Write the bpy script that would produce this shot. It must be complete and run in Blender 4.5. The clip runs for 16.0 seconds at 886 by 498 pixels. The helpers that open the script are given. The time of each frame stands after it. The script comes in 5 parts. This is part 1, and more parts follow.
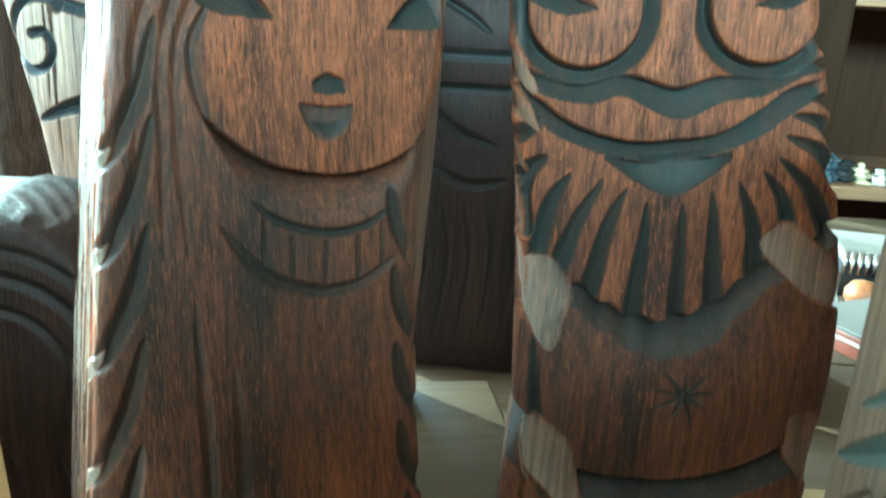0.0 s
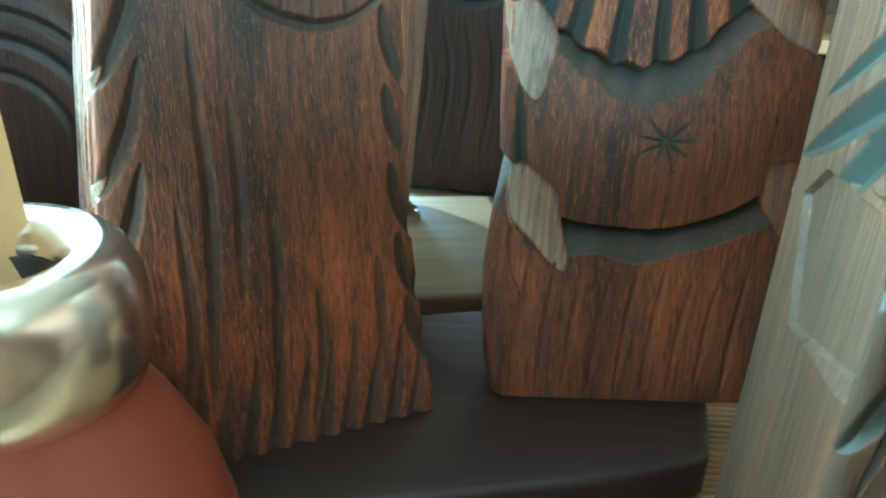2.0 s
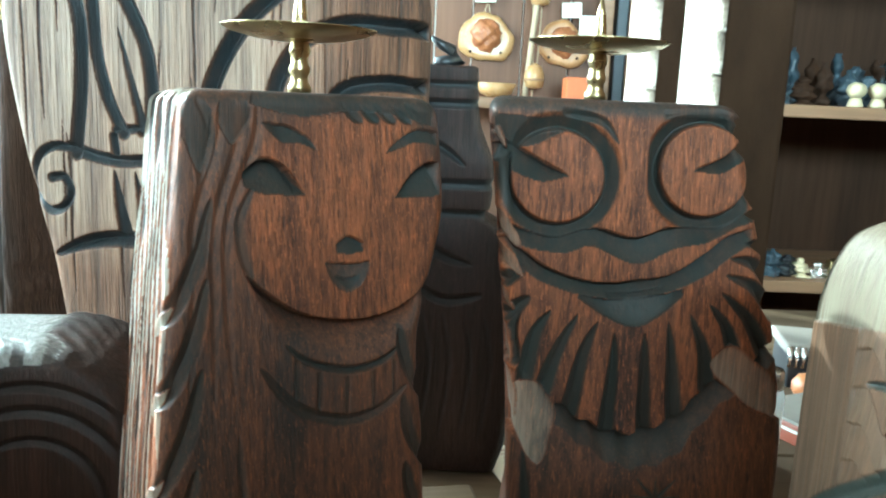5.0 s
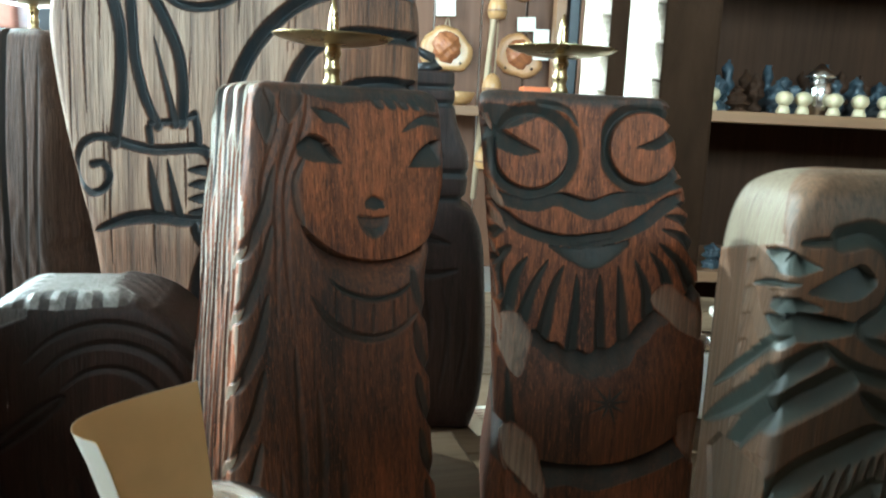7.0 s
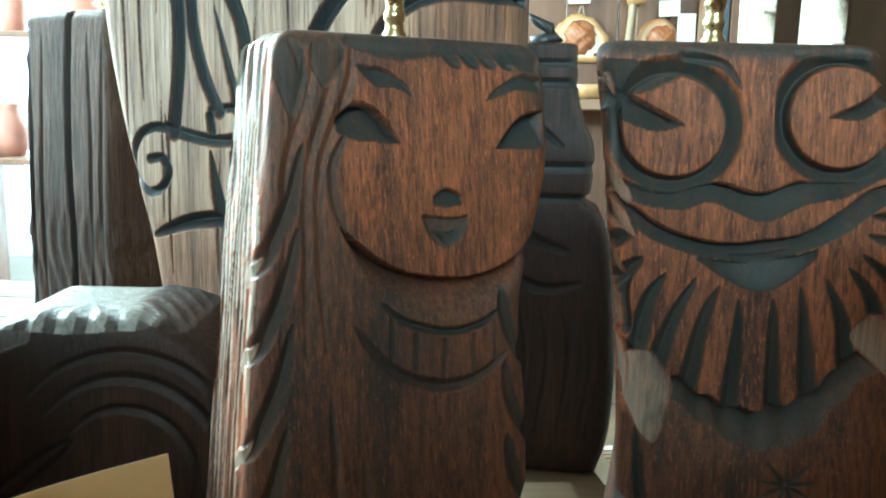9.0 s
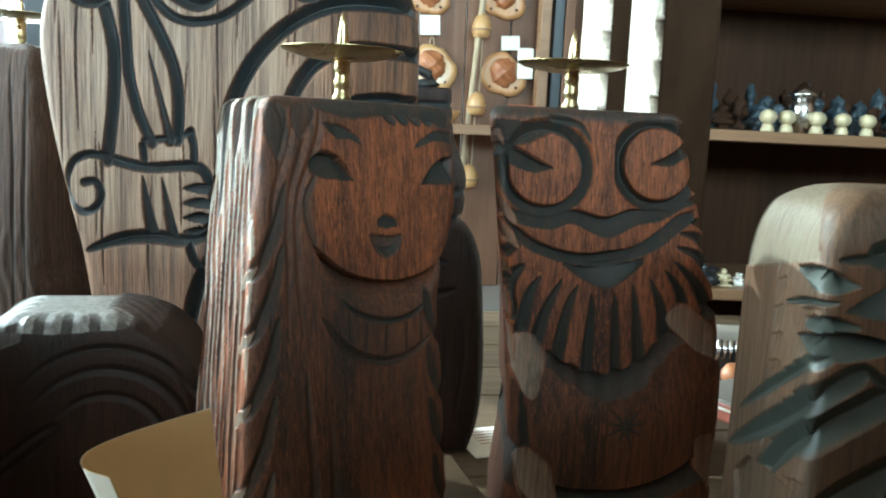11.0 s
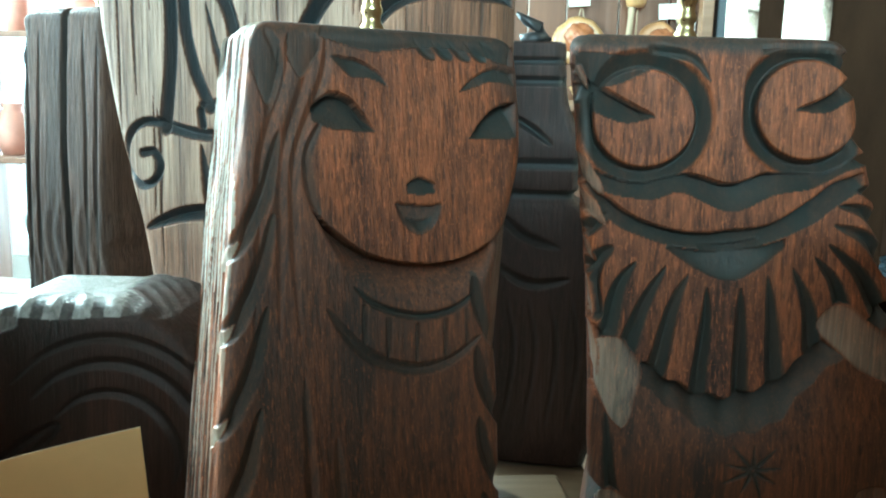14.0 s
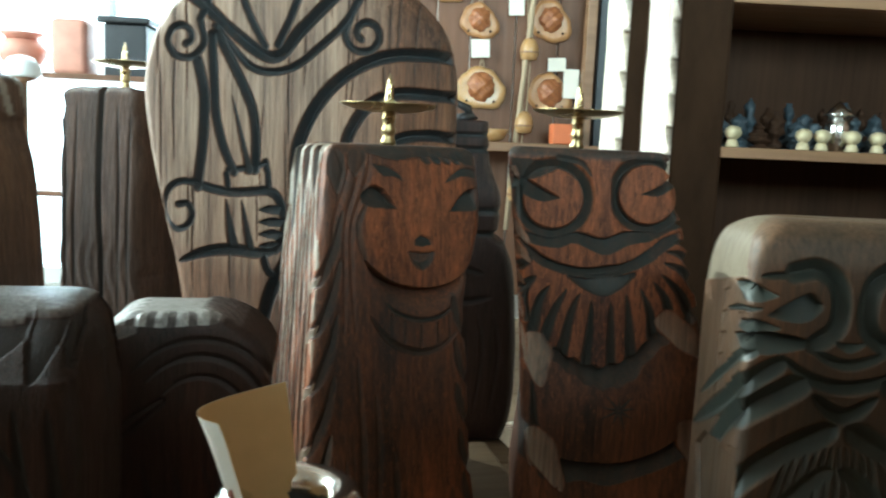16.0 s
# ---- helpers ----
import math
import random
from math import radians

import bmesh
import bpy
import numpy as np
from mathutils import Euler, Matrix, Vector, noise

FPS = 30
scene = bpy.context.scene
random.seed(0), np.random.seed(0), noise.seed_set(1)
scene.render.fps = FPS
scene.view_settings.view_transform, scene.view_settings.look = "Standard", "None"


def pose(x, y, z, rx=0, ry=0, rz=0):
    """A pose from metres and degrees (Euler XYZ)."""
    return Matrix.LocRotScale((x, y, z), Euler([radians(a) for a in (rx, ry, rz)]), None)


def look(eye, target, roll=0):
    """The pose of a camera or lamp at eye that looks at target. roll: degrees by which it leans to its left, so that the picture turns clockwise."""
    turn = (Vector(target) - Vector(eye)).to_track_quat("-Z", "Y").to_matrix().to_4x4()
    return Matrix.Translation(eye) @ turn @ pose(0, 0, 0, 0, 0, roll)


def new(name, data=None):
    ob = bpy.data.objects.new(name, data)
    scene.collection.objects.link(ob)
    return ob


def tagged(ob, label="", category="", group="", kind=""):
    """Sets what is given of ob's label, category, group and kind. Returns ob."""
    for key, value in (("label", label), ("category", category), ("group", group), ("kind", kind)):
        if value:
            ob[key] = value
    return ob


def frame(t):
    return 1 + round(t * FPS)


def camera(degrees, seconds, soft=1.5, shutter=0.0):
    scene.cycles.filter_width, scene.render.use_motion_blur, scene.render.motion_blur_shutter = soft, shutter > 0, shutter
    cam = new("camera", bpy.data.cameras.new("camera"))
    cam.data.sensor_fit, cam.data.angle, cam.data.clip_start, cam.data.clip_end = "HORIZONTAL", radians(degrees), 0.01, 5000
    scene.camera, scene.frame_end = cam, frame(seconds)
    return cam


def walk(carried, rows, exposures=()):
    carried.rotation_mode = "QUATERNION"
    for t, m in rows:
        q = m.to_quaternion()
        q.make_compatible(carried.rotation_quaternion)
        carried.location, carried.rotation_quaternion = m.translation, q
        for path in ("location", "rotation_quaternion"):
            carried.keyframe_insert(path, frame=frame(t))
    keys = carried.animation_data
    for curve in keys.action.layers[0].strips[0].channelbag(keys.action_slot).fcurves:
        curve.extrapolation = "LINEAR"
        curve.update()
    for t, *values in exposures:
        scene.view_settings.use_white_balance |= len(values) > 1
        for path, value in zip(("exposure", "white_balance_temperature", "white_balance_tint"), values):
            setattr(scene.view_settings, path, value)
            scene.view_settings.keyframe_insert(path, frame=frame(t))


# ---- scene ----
cam = camera(57.8, 16.0, soft=2.1, shutter=0.4)
PATH = [
    (0, (-0.0160, -0.0147, 0.9682), (-0.0330, 1.8963, 0.3783), 3.18),
    (0.5, (-0.0110, -0.0273, 0.9432), (-0.0200, 1.8520, 0.2592), 2.94),
    (1, (-0.0040, -0.0377, 0.9236), (-0.0220, 1.8023, 0.1400), 2.99),
    (1.5, (0.0000, -0.0414, 0.9140), (-0.0360, 1.7644, 0.0551), 2.89),
    (2, (-0.0010, -0.0455, 0.9144), (-0.0430, 1.7734, 0.0837), 2.72),
    (2.5, (-0.0050, -0.0480, 0.9322), (-0.0540, 1.8106, 0.1952), 2.94),
    (3, (-0.0110, -0.0485, 0.9503), (-0.0350, 1.8427, 0.3000), 3.21),
    (3.5, (-0.0150, -0.0493, 0.9633), (-0.0440, 1.8632, 0.3790), 3.33),
    (4, (-0.0110, -0.0490, 0.9826), (-0.0280, 1.8856, 0.4758), 3.08),
    (4.5, (-0.0130, -0.0583, 0.9984), (-0.0400, 1.8944, 0.5671), 2.62),
    (4.7, (-0.0220, -0.0600, 1.0015), (0.0080, 1.8990, 0.6050), 2.8),
    (6.8, (-0.0650, -0.1570, 0.9990), (0.1130, 1.8080, 0.6760), 2.4),
    (7, (-0.0680, -0.1701, 0.9888), (0.1280, 1.7920, 0.6544), 2.67),
    (7.5, (-0.0680, -0.1729, 0.9803), (0.0830, 1.7913, 0.6353), 2.66),
    (8, (-0.0370, -0.1211, 0.9926), (0.0020, 1.8527, 0.6722), 2.24),
    (8.5, (-0.0320, -0.0598, 0.9800), (-0.1590, 1.9071, 0.6406), 1.54),
    (9, (-0.0400, -0.0444, 0.9711), (-0.1870, 1.9221, 0.6376), 1.32),
    (9.5, (-0.0490, -0.0748, 0.9789), (0.0040, 1.8992, 0.6617), 1.58),
    (10, (-0.0800, -0.1326, 0.9809), (0.1280, 1.8336, 0.6796), 2.02),
    (10.2, (-0.0870, -0.1540, 0.9850), (0.1680, 1.8080, 0.6930), 2.7),
    (12.3, (-0.0850, -0.1550, 0.9870), (0.1120, 1.8160, 0.7060), 1.8),
    (12.5, (-0.0790, -0.1429, 0.9896), (0.0670, 1.8333, 0.7189), 1.49),
    (13, (-0.0630, -0.0926, 0.9835), (-0.0500, 1.8856, 0.6890), 1.15),
    (13.5, (-0.0390, -0.0572, 0.9764), (-0.1360, 1.9160, 0.6650), 1.51),
    (14, (-0.0260, -0.0527, 0.9659), (-0.1860, 1.9143, 0.6416), 1.58),
    (14.5, (-0.0290, -0.0970, 0.9718), (-0.1490, 1.8762, 0.6682), 1.41),
    (15, (-0.0710, -0.1653, 0.9763), (-0.1270, 1.8094, 0.6641), 2.14),
    (15.5, (-0.0980, -0.2457, 0.9953), (-0.0900, 1.7354, 0.7214), 2.97),
    (16, (-0.0790, -0.2644, 1.0058), (0.0320, 1.7145, 0.7375), 2.54),
]
# the clip's camera is brighter and hazier in the close first part
EXPOSURES = [(0.0, 1.95, 4150, -33.0), (1.0, 2.65, 3880, -34.0), (2.2, 2.65, 3880, -35.0), (4.0, 1.95, 4350, -30.0), (4.7, 1.4, 4600, -20.0), (7.0, 0.75, 4900, -13.0), (8.5, 1.1, 4600, -23.0), (9.5, 0.95, 4850, -19.0), (10.0, 0.7, 4950, -14.0),
             (12.3, 0.6, 4800, -13.0), (13.4, 0.9, 4600, -21.0), (14.1, 1.1, 4600, -24.0), (14.7, 1.0, 4800, -21.0), (15.3, 0.85, 5050, -14.0), (16.0, 0.3, 5200, -13.0)]
walk(cam, [(t, look(eye, target, roll)) for t, eye, target, roll in PATH], EXPOSURES)

# ---- light ----
SUN_DIR = Vector((0.75, -0.55, -0.42)).normalized()
world = bpy.data.worlds.new("sky")
scene.world = world
world.use_nodes = True
wn = world.node_tree
sky = wn.nodes.new("ShaderNodeTexSky")
sky.sky_type, sky.sun_disc = "NISHITA", False
sky.sun_elevation, sky.sun_rotation = radians(24.3), radians(306.3)
wn.nodes["Background"].inputs[1].default_value = 0.12
wn.links.new(sky.outputs[0], wn.nodes["Background"].inputs[0])
sun = new("sun", bpy.data.lights.new("sun", "SUN"))
sun.data.energy, sun.data.angle, sun.data.color = 5.0, radians(0.6), (1.0, 0.93, 0.82)
sun.matrix_world = look((0, 0, 4), Vector((0, 0, 4)) + SUN_DIR)


def window_light(name, place, target, w, h, power, colour):
    lamp = new(name, bpy.data.lights.new(name, "AREA"))
    lamp.data.shape, lamp.data.size, lamp.data.size_y = "RECTANGLE", w, h
    lamp.data.energy, lamp.data.color = power, colour
    lamp.matrix_world = look(place, target)


window_light("window_light_side", (-1.66, 0.75, 1.45), (0, 0.75, 1.2), 1.7, 1.4, 70, (1.0, 0.97, 0.93))
window_light("window_light_far", (-1.03, 2.26, 1.27), (-0.6, 0, 1.1), 1.15, 1.4, 75, (0.95, 0.97, 1.0))
# added fill for the fronts; its source is out of view and assumed
window_light("front_fill", (0.3, -2.44, 1.5), (0.3, 0, 1.1), 1.5, 1.5, 205, (0.93, 0.97, 0.95))

# ---- materials ----


class Mat:
    """A small wrapper that keeps node building short."""

    def __init__(self, name):
        self.m = bpy.data.materials.new(name)
        self.m.use_nodes = True
        self.t = self.m.node_tree
        self.b = self.t.nodes["Principled BSDF"]
        self.co = self.n("ShaderNodeTexCoord").outputs["Object"]

    def n(self, kind, **kw):
        node = self.t.nodes.new(kind)
        for key, value in kw.items():
            if key in node.inputs:
                node.inputs[key].default_value = value
        return node

    def link(self, a, b):
        self.t.links.new(a, b)

    def noise(self, scale, detail=4.0, stretch=(1, 1, 1), rough=0.55):
        mp = self.n("ShaderNodeMapping", Scale=stretch)
        self.link(self.co, mp.inputs["Vector"])
        no = self.n("ShaderNodeTexNoise", Scale=scale, Detail=detail, Roughness=rough)
        self.link(mp.outputs[0], no.inputs["Vector"])
        return no.outputs["Fac"]

    def ramp(self, fac, stops):
        r = self.n("ShaderNodeValToRGB")
        els = r.color_ramp.elements
        while len(els) < len(stops):
            els.new(0.5)
        for e, (p, c) in zip(els, stops):
            e.position = p
            e.color = (*c, 1)
        self.link(fac, r.inputs[0])
        return r.outputs[0]

    def mix(self, fac, a, b, mode="MIX"):
        x = self.n("ShaderNodeMix")
        x.data_type, x.blend_type = "RGBA", mode
        for value, i in ((fac, 0), (a, 6), (b, 7)):
            if hasattr(value, "links"):
                self.link(value, x.inputs[i])
            elif i == 0:
                x.inputs[0].default_value = value
            else:
                x.inputs[i].default_value = (*value, 1)
        return x.outputs[2]

    def math(self, op, a, b=0.0):
        x = self.n("ShaderNodeMath")
        x.operation = op
        for i, value in enumerate((a, b)):
            if hasattr(value, "links"):
                self.link(value, x.inputs[i])
            else:
                x.inputs[i].default_value = value
        return x.outputs[0]

    def bump(self, height, strength, distance):
        x = self.n("ShaderNodeBump", Strength=strength, Distance=distance)
        self.link(height, x.inputs["Height"])
        self.link(x.outputs[0], self.b.inputs["Normal"])

    def set(self, colour=None, rough=None, metal=None, spec=None, coat=None):
        for key, value in (("Base Color", colour), ("Roughness", rough), ("Metallic", metal), ("Specular IOR Level", spec), ("Coat Weight", coat)):
            if value is None:
                continue
            if hasattr(value, "links"):
                self.link(value, self.b.inputs[key])
            elif key == "Base Color":
                self.b.inputs[key].default_value = (*value, 1)
            else:
                self.b.inputs[key].default_value = value
        return self.m


def carved_wood(name, light, dark, cut, cut_rough=0.46, rough=0.50, grain=1.0, gloss=0.45, flecks=0.5, streaks=60, bare_glare=(0.52, 0.48, 0.39), bare_glare_rough=0.5, ragged=0.85, weathered=0.8):
    """Brushed, stained wood with upright grain; the chisel cuts are smooth and dark, bare wood and painted glare pale.
    """
    w = Mat(name)
    streak = w.noise(streaks, 5, (1, 1, 0.045), 0.6)
    fine = w.noise(420, 4, (1, 1, 0.04), 0.65)
    patch = w.noise(14, 3, (1, 1, 0.5))
    fleck = w.noise(900, 3, (1, 1, 0.10), 0.6)
    speck = w.noise(1300, 2, (1, 1, 0.55), 0.5)
    pore = w.noise(760, 3, (1, 1, 0.022), 0.6)
    tone = w.math("MULTIPLY", w.math("ADD", w.math("MULTIPLY", streak, 0.55), w.math("MULTIPLY", fine, 0.45)), w.math("ADD", 0.62, w.math("MULTIPLY", patch, 0.76)))
    colour = w.ramp(tone, ((0.34, dark), (0.50, tuple(0.65 * a + 0.35 * b for a, b in zip(dark, light))), (0.68, light)))
    bright = tuple(min(1, c * 1.7) for c in light)
    colour = w.mix(w.ramp(fleck, ((0.56, (0, 0, 0)), (0.70, (flecks,) * 3))), colour, bright)
    colour = w.mix(w.ramp(speck, ((0.62, (0, 0, 0)), (0.74, (flecks,) * 3))), colour, bright)
    colour = w.mix(w.ramp(pore, ((0.34, (0.60,) * 3), (0.45, (0, 0, 0)))), colour, tuple(c * 0.8 for c in dark))
    at = w.n("ShaderNodeAttribute")
    at.attribute_name = "cut"
    patchy = w.ramp(w.noise(150, 4, (1, 1, 0.16), 0.6), ((0.3, (ragged,) * 3), (0.62, (1, 1, 1))))
    cutfac = w.math("MULTIPLY", w.math("MAXIMUM", at.outputs["Fac"], 0.0), patchy)
    # pale areas: bare wood, and glare or glints put into the colour
    worn = w.math("MULTIPLY", w.math("MAXIMUM", w.math("MULTIPLY", at.outputs["Fac"], -1.0), 0.0), w.math("MULTIPLY", w.ramp(fine, ((0.25, (0.35,) * 3), (0.6, (1, 1, 1)))), w.ramp(streak, ((0.36, (weathered,) * 3), (0.58, (1, 1, 1))))))
    colour = w.mix(worn, colour, bare_glare)
    cutc = w.mix(w.noise(38, 5, (1, 1, 0.4)), tuple(c * 0.7 for c in cut), tuple(c * 2.0 for c in cut))
    colour = w.mix(cutfac, colour, cutc)
    r = w.mix(worn, w.ramp(fine, ((0.3, (rough + 0.12,) * 3), (0.7, (rough - 0.12,) * 3))), (bare_glare_rough,) * 3)
    r = w.mix(cutfac, r, (cut_rough,) * 3)
    h = w.math("ADD", w.math("MULTIPLY", fine, 0.6), w.math("ADD", w.math("MULTIPLY", streak, 0.8), w.math("MULTIPLY", pore, 0.5)))
    h = w.math("MULTIPLY", h, w.math("SUBTRACT", 1.0, w.math("MULTIPLY", cutfac, 0.75)))
    h = w.math("ADD", h, w.math("MULTIPLY", w.noise(70, 3, (1, 1, 0.6)), w.math("MULTIPLY", cutfac, 0.9)))
    w.bump(h, 0.75 * grain, 0.0016)
    return w.set(colour, r, 0.0, gloss)


def plain_wood(name, light, dark, scale=30.0, rough=0.5, stretch=(1, 1, 0.06), depth=0.0006, spec=0.4):
    w = Mat(name)
    a = w.noise(scale, 5, stretch, 0.6)
    b = w.noise(scale * 5, 4, stretch, 0.65)
    c = w.noise(scale * 0.15, 3)
    oi = w.n("ShaderNodeObjectInfo")
    f = w.math("ADD", w.math("MULTIPLY", a, 0.5), w.math("ADD", w.math("MULTIPLY", b, 0.3), w.math("MULTIPLY", c, 0.2)))
    f = w.math("ADD", f, w.math("MULTIPLY", w.math("SUBTRACT", oi.outputs["Random"], 0.5), 0.10))
    w.bump(w.math("ADD", a, b), 0.5, depth)
    return w.set(w.ramp(f, ((0.32, dark), (0.68, light))), w.ramp(b, ((0.3, (rough + 0.1,) * 3), (0.7, (rough - 0.1,) * 3))), None, spec)


def metal(name, colour, rough, wear=0.3):
    w = Mat(name)
    a = w.noise(40, 4)
    w.bump(w.noise(220, 3), 0.12, 0.0004)
    tint = w.mix(w.ramp(a, ((0.4, (0, 0, 0)), (0.75, (wear,) * 3))), colour, tuple(c * 0.35 for c in colour))
    return w.set(tint, w.ramp(a, ((0.25, (rough * 0.85,) * 3), (0.8, (rough * 1.25,) * 3))), 1.0)


def matt(name, colour, rough=0.6, vary=0.15, scale=40.0, relief=0.0003):
    w = Mat(name)
    a = w.noise(scale, 5)
    w.bump(w.noise(scale * 4, 3), 0.4, relief)
    return w.set(w.mix(a, tuple(c * (1 - vary) for c in colour), tuple(min(1, c * (1 + vary)) for c in colour)), rough)


M_RED = carved_wood("red_brown_carved_wood", (0.35, 0.110, 0.036), (0.028, 0.013, 0.009), (0.022, 0.0235, 0.020), 0.56, 0.56, 1.0, 0.30, 0.4, 60, (0.48, 0.44, 0.35), 0.32)
M_C = carved_wood("green_grey_waxed_wood", (0.145, 0.070, 0.033), (0.046, 0.031, 0.019), (0.028, 0.032, 0.026), 0.50, 0.52, 0.5, 0.28, 0.2, 60, (0.155, 0.130, 0.090), 0.45)
M_DARK = carved_wood("dark_carved_wood", (0.058, 0.026, 0.017), (0.016, 0.011, 0.008), (0.013, 0.013, 0.012), 0.42, 0.50, 0.8, 0.24, 0.3, 60, (0.50, 0.48, 0.44), 0.28)
M_BARK = carved_wood("rough_dark_brown_wood", (0.100, 0.056, 0.036), (0.024, 0.015, 0.011), (0.016, 0.014, 0.012), 0.55, 0.62, 1.8, 0.14, 0.2, 45)
M_SOOT = carved_wood("black_stained_carved_wood", (0.042, 0.022, 0.016), (0.012, 0.008, 0.007), (0.009, 0.010, 0.010), 0.45, 0.55, 1.0, 0.25, 0.3)
M_BROWN = carved_wood("mid_brown_carved_wood", (0.16, 0.085, 0.045), (0.040, 0.022, 0.014), (0.014, 0.014, 0.014), 0.45, 0.55)
M_PANEL = carved_wood("weathered_grey_brown_wood", (0.27, 0.125, 0.060), (0.036, 0.019, 0.012), (0.017, 0.020, 0.021), 0.5, 0.60, 2.0, 0.35, 0.25, 85, (0.43, 0.31, 0.21), 0.50, weathered=0.3)
M_POST = carved_wood("pale_split_wood", (0.72, 0.64, 0.53), (0.40, 0.33, 0.24), (0.028, 0.015, 0.008), 0.8, 0.65, 1.3, 0.06, ragged=1.0)
M_BASE = plain_wood("dark_plum_stained_wood", (0.030, 0.017, 0.016), (0.013, 0.009, 0.009), 24, 0.45, (0.05, 1, 1))
M_TABLE = plain_wood("pale_table_wood", (0.115, 0.078, 0.045), (0.06, 0.04, 0.022), 14, 0.6, (0.06, 1, 1), spec=0.12)
M_BLOCK = plain_wood("tan_block_wood", (0.085, 0.054, 0.028), (0.042, 0.027, 0.014), 20, 0.65, (0.06, 1, 1), spec=0.12)
M_REED = plain_wood("tan_reed", (0.48, 0.33, 0.17), (0.22, 0.13, 0.06), 60, 0.5, (0.04, 1, 1))
M_BRASS = metal("brass", (0.50, 0.39, 0.19), 0.28, 0.6)
M_STEEL = metal("polished_pewter", (0.86, 0.83, 0.77), 0.21, 0.12)
M_VASE = matt("russet_lacquered_wood", (0.27, 0.075, 0.042), 0.38, 0.22, 22, 0.0002)
M_KRAFT = matt("tan_card", (0.74, 0.52, 0.25), 0.75, 0.10, 60, 0.0001)
M_PAPER = matt("cream_paper", (0.78, 0.72, 0.60), 0.7, 0.05, 30, 0.0001)
M_INK = matt("faded_red_ink", (0.30, 0.12, 0.09), 0.7)
M_WALL = plain_wood("brown_wall_boards", (0.19, 0.090, 0.043), (0.075, 0.035, 0.018), 12, 0.6)
M_CAB = plain_wood("dark_cabinet_wood", (0.062, 0.030, 0.015), (0.018, 0.010, 0.006), 14, 0.65, spec=0.12)
M_LEDGE = plain_wood("worn_shelf_edge_wood", (0.30, 0.17, 0.085), (0.15, 0.08, 0.04), 18, 0.5, (0.06, 1, 1))
M_MASK = plain_wood("russet_turned_wood", (0.42, 0.17, 0.06), (0.17, 0.055, 0.025), 60, 0.35, (1, 1, 1))
M_BLOND = plain_wood("blond_turned_wood", (0.56, 0.34, 0.14), (0.36, 0.20, 0.08), 26, 0.28, (1, 1, 1))
M_SHIELD = plain_wood("tan_shield_wood", (0.50, 0.27, 0.11), (0.28, 0.13, 0.05), 30, 0.4, (1, 1, 0.15))
M_LID = matt("grey_tan_card", (0.20, 0.17, 0.135), 0.6, 0.12, 50)
M_CORD = matt("hemp_cord", (0.42, 0.32, 0.20), 0.9)
M_BLUE = matt("slate_blue_glaze", (0.045, 0.060, 0.072), 0.35, 0.5, 60)
M_BONE = matt("ivory_resin", (0.60, 0.50, 0.30), 0.4, 0.3, 60)
M_BLACK = matt("black_iron", (0.015, 0.015, 0.016), 0.4, 0.4)
M_ORANGE = matt("orange_paper", (0.60, 0.16, 0.05), 0.6)
M_PLASTER = matt("grey_white_plaster", (0.52, 0.50, 0.46), 0.8, 0.10, 8)
M_FLOOR = plain_wood("floor_boards", (0.20, 0.13, 0.08), (0.09, 0.055, 0.035), 6, 0.5, (1, 0.06, 1))
M_CEIL = plain_wood("ceiling_boards", (0.14, 0.095, 0.06), (0.07, 0.045, 0.03), 8, 0.6, (1, 0.06, 1))
M_PINK = matt("faded_terracotta", (0.42, 0.20, 0.14), 0.6, 0.3, 30)
M_WHITE = matt("white_paint", (0.75, 0.74, 0.70), 0.5, 0.06)
M_SKY = bpy.data.materials.new("overcast_glow")
M_SKY.use_nodes = True
M_SKY.node_tree.nodes["Principled BSDF"].inputs["Emission Color"].default_value = (0.93, 0.97, 1.0, 1)
M_SKY.node_tree.nodes["Principled BSDF"].inputs["Emission Strength"].default_value = 5.0
M_GLASS = bpy.data.materials.new("window_glass")
M_GLASS.use_nodes = True
M_GLASS.node_tree.nodes["Principled BSDF"].inputs["Transmission Weight"].default_value = 1.0
M_GLASS.node_tree.nodes["Principled BSDF"].inputs["Roughness"].default_value = 0.02

# ---- building helpers ----


def part(name, bm, material, parent=None, label="", smooth=True):
    me = bpy.data.meshes.new(name)
    bm.to_mesh(me)
    bm.free()
    me.materials.append(material)
    if smooth:
        me.shade_smooth()
    ob = new(name, me)
    ob.parent = parent
    if label:
        tagged(ob, label)
    return ob


def thing(name, m, label, category, group="", kind=""):
    ob = new(name)
    ob.empty_display_size = 0.02
    ob.matrix_world = m
    return tagged(ob, label, category, group, kind)


def box(bm, x0, x1, y0, y1, z0, z1, bevel=0.0, seg=2, m=None):
    made = bmesh.ops.create_cube(bm, size=1.0)["verts"]
    mat = Matrix.Translation(((x0 + x1) / 2, (y0 + y1) / 2, (z0 + z1) / 2)) @ Matrix.Diagonal((x1 - x0, y1 - y0, z1 - z0, 1))
    bmesh.ops.transform(bm, matrix=(m @ mat) if m else mat, verts=made)
    if bevel:
        edges = list({e for v in made for e in v.link_edges})
        bmesh.ops.bevel(bm, geom=edges, offset=bevel, segments=seg, profile=0.5, affect="EDGES")
    return bm


def boxm(x0, x1, y0, y1, z0, z1, bevel=0.0, seg=2):
    return box(bmesh.new(), x0, x1, y0, y1, z0, z1, bevel, seg)


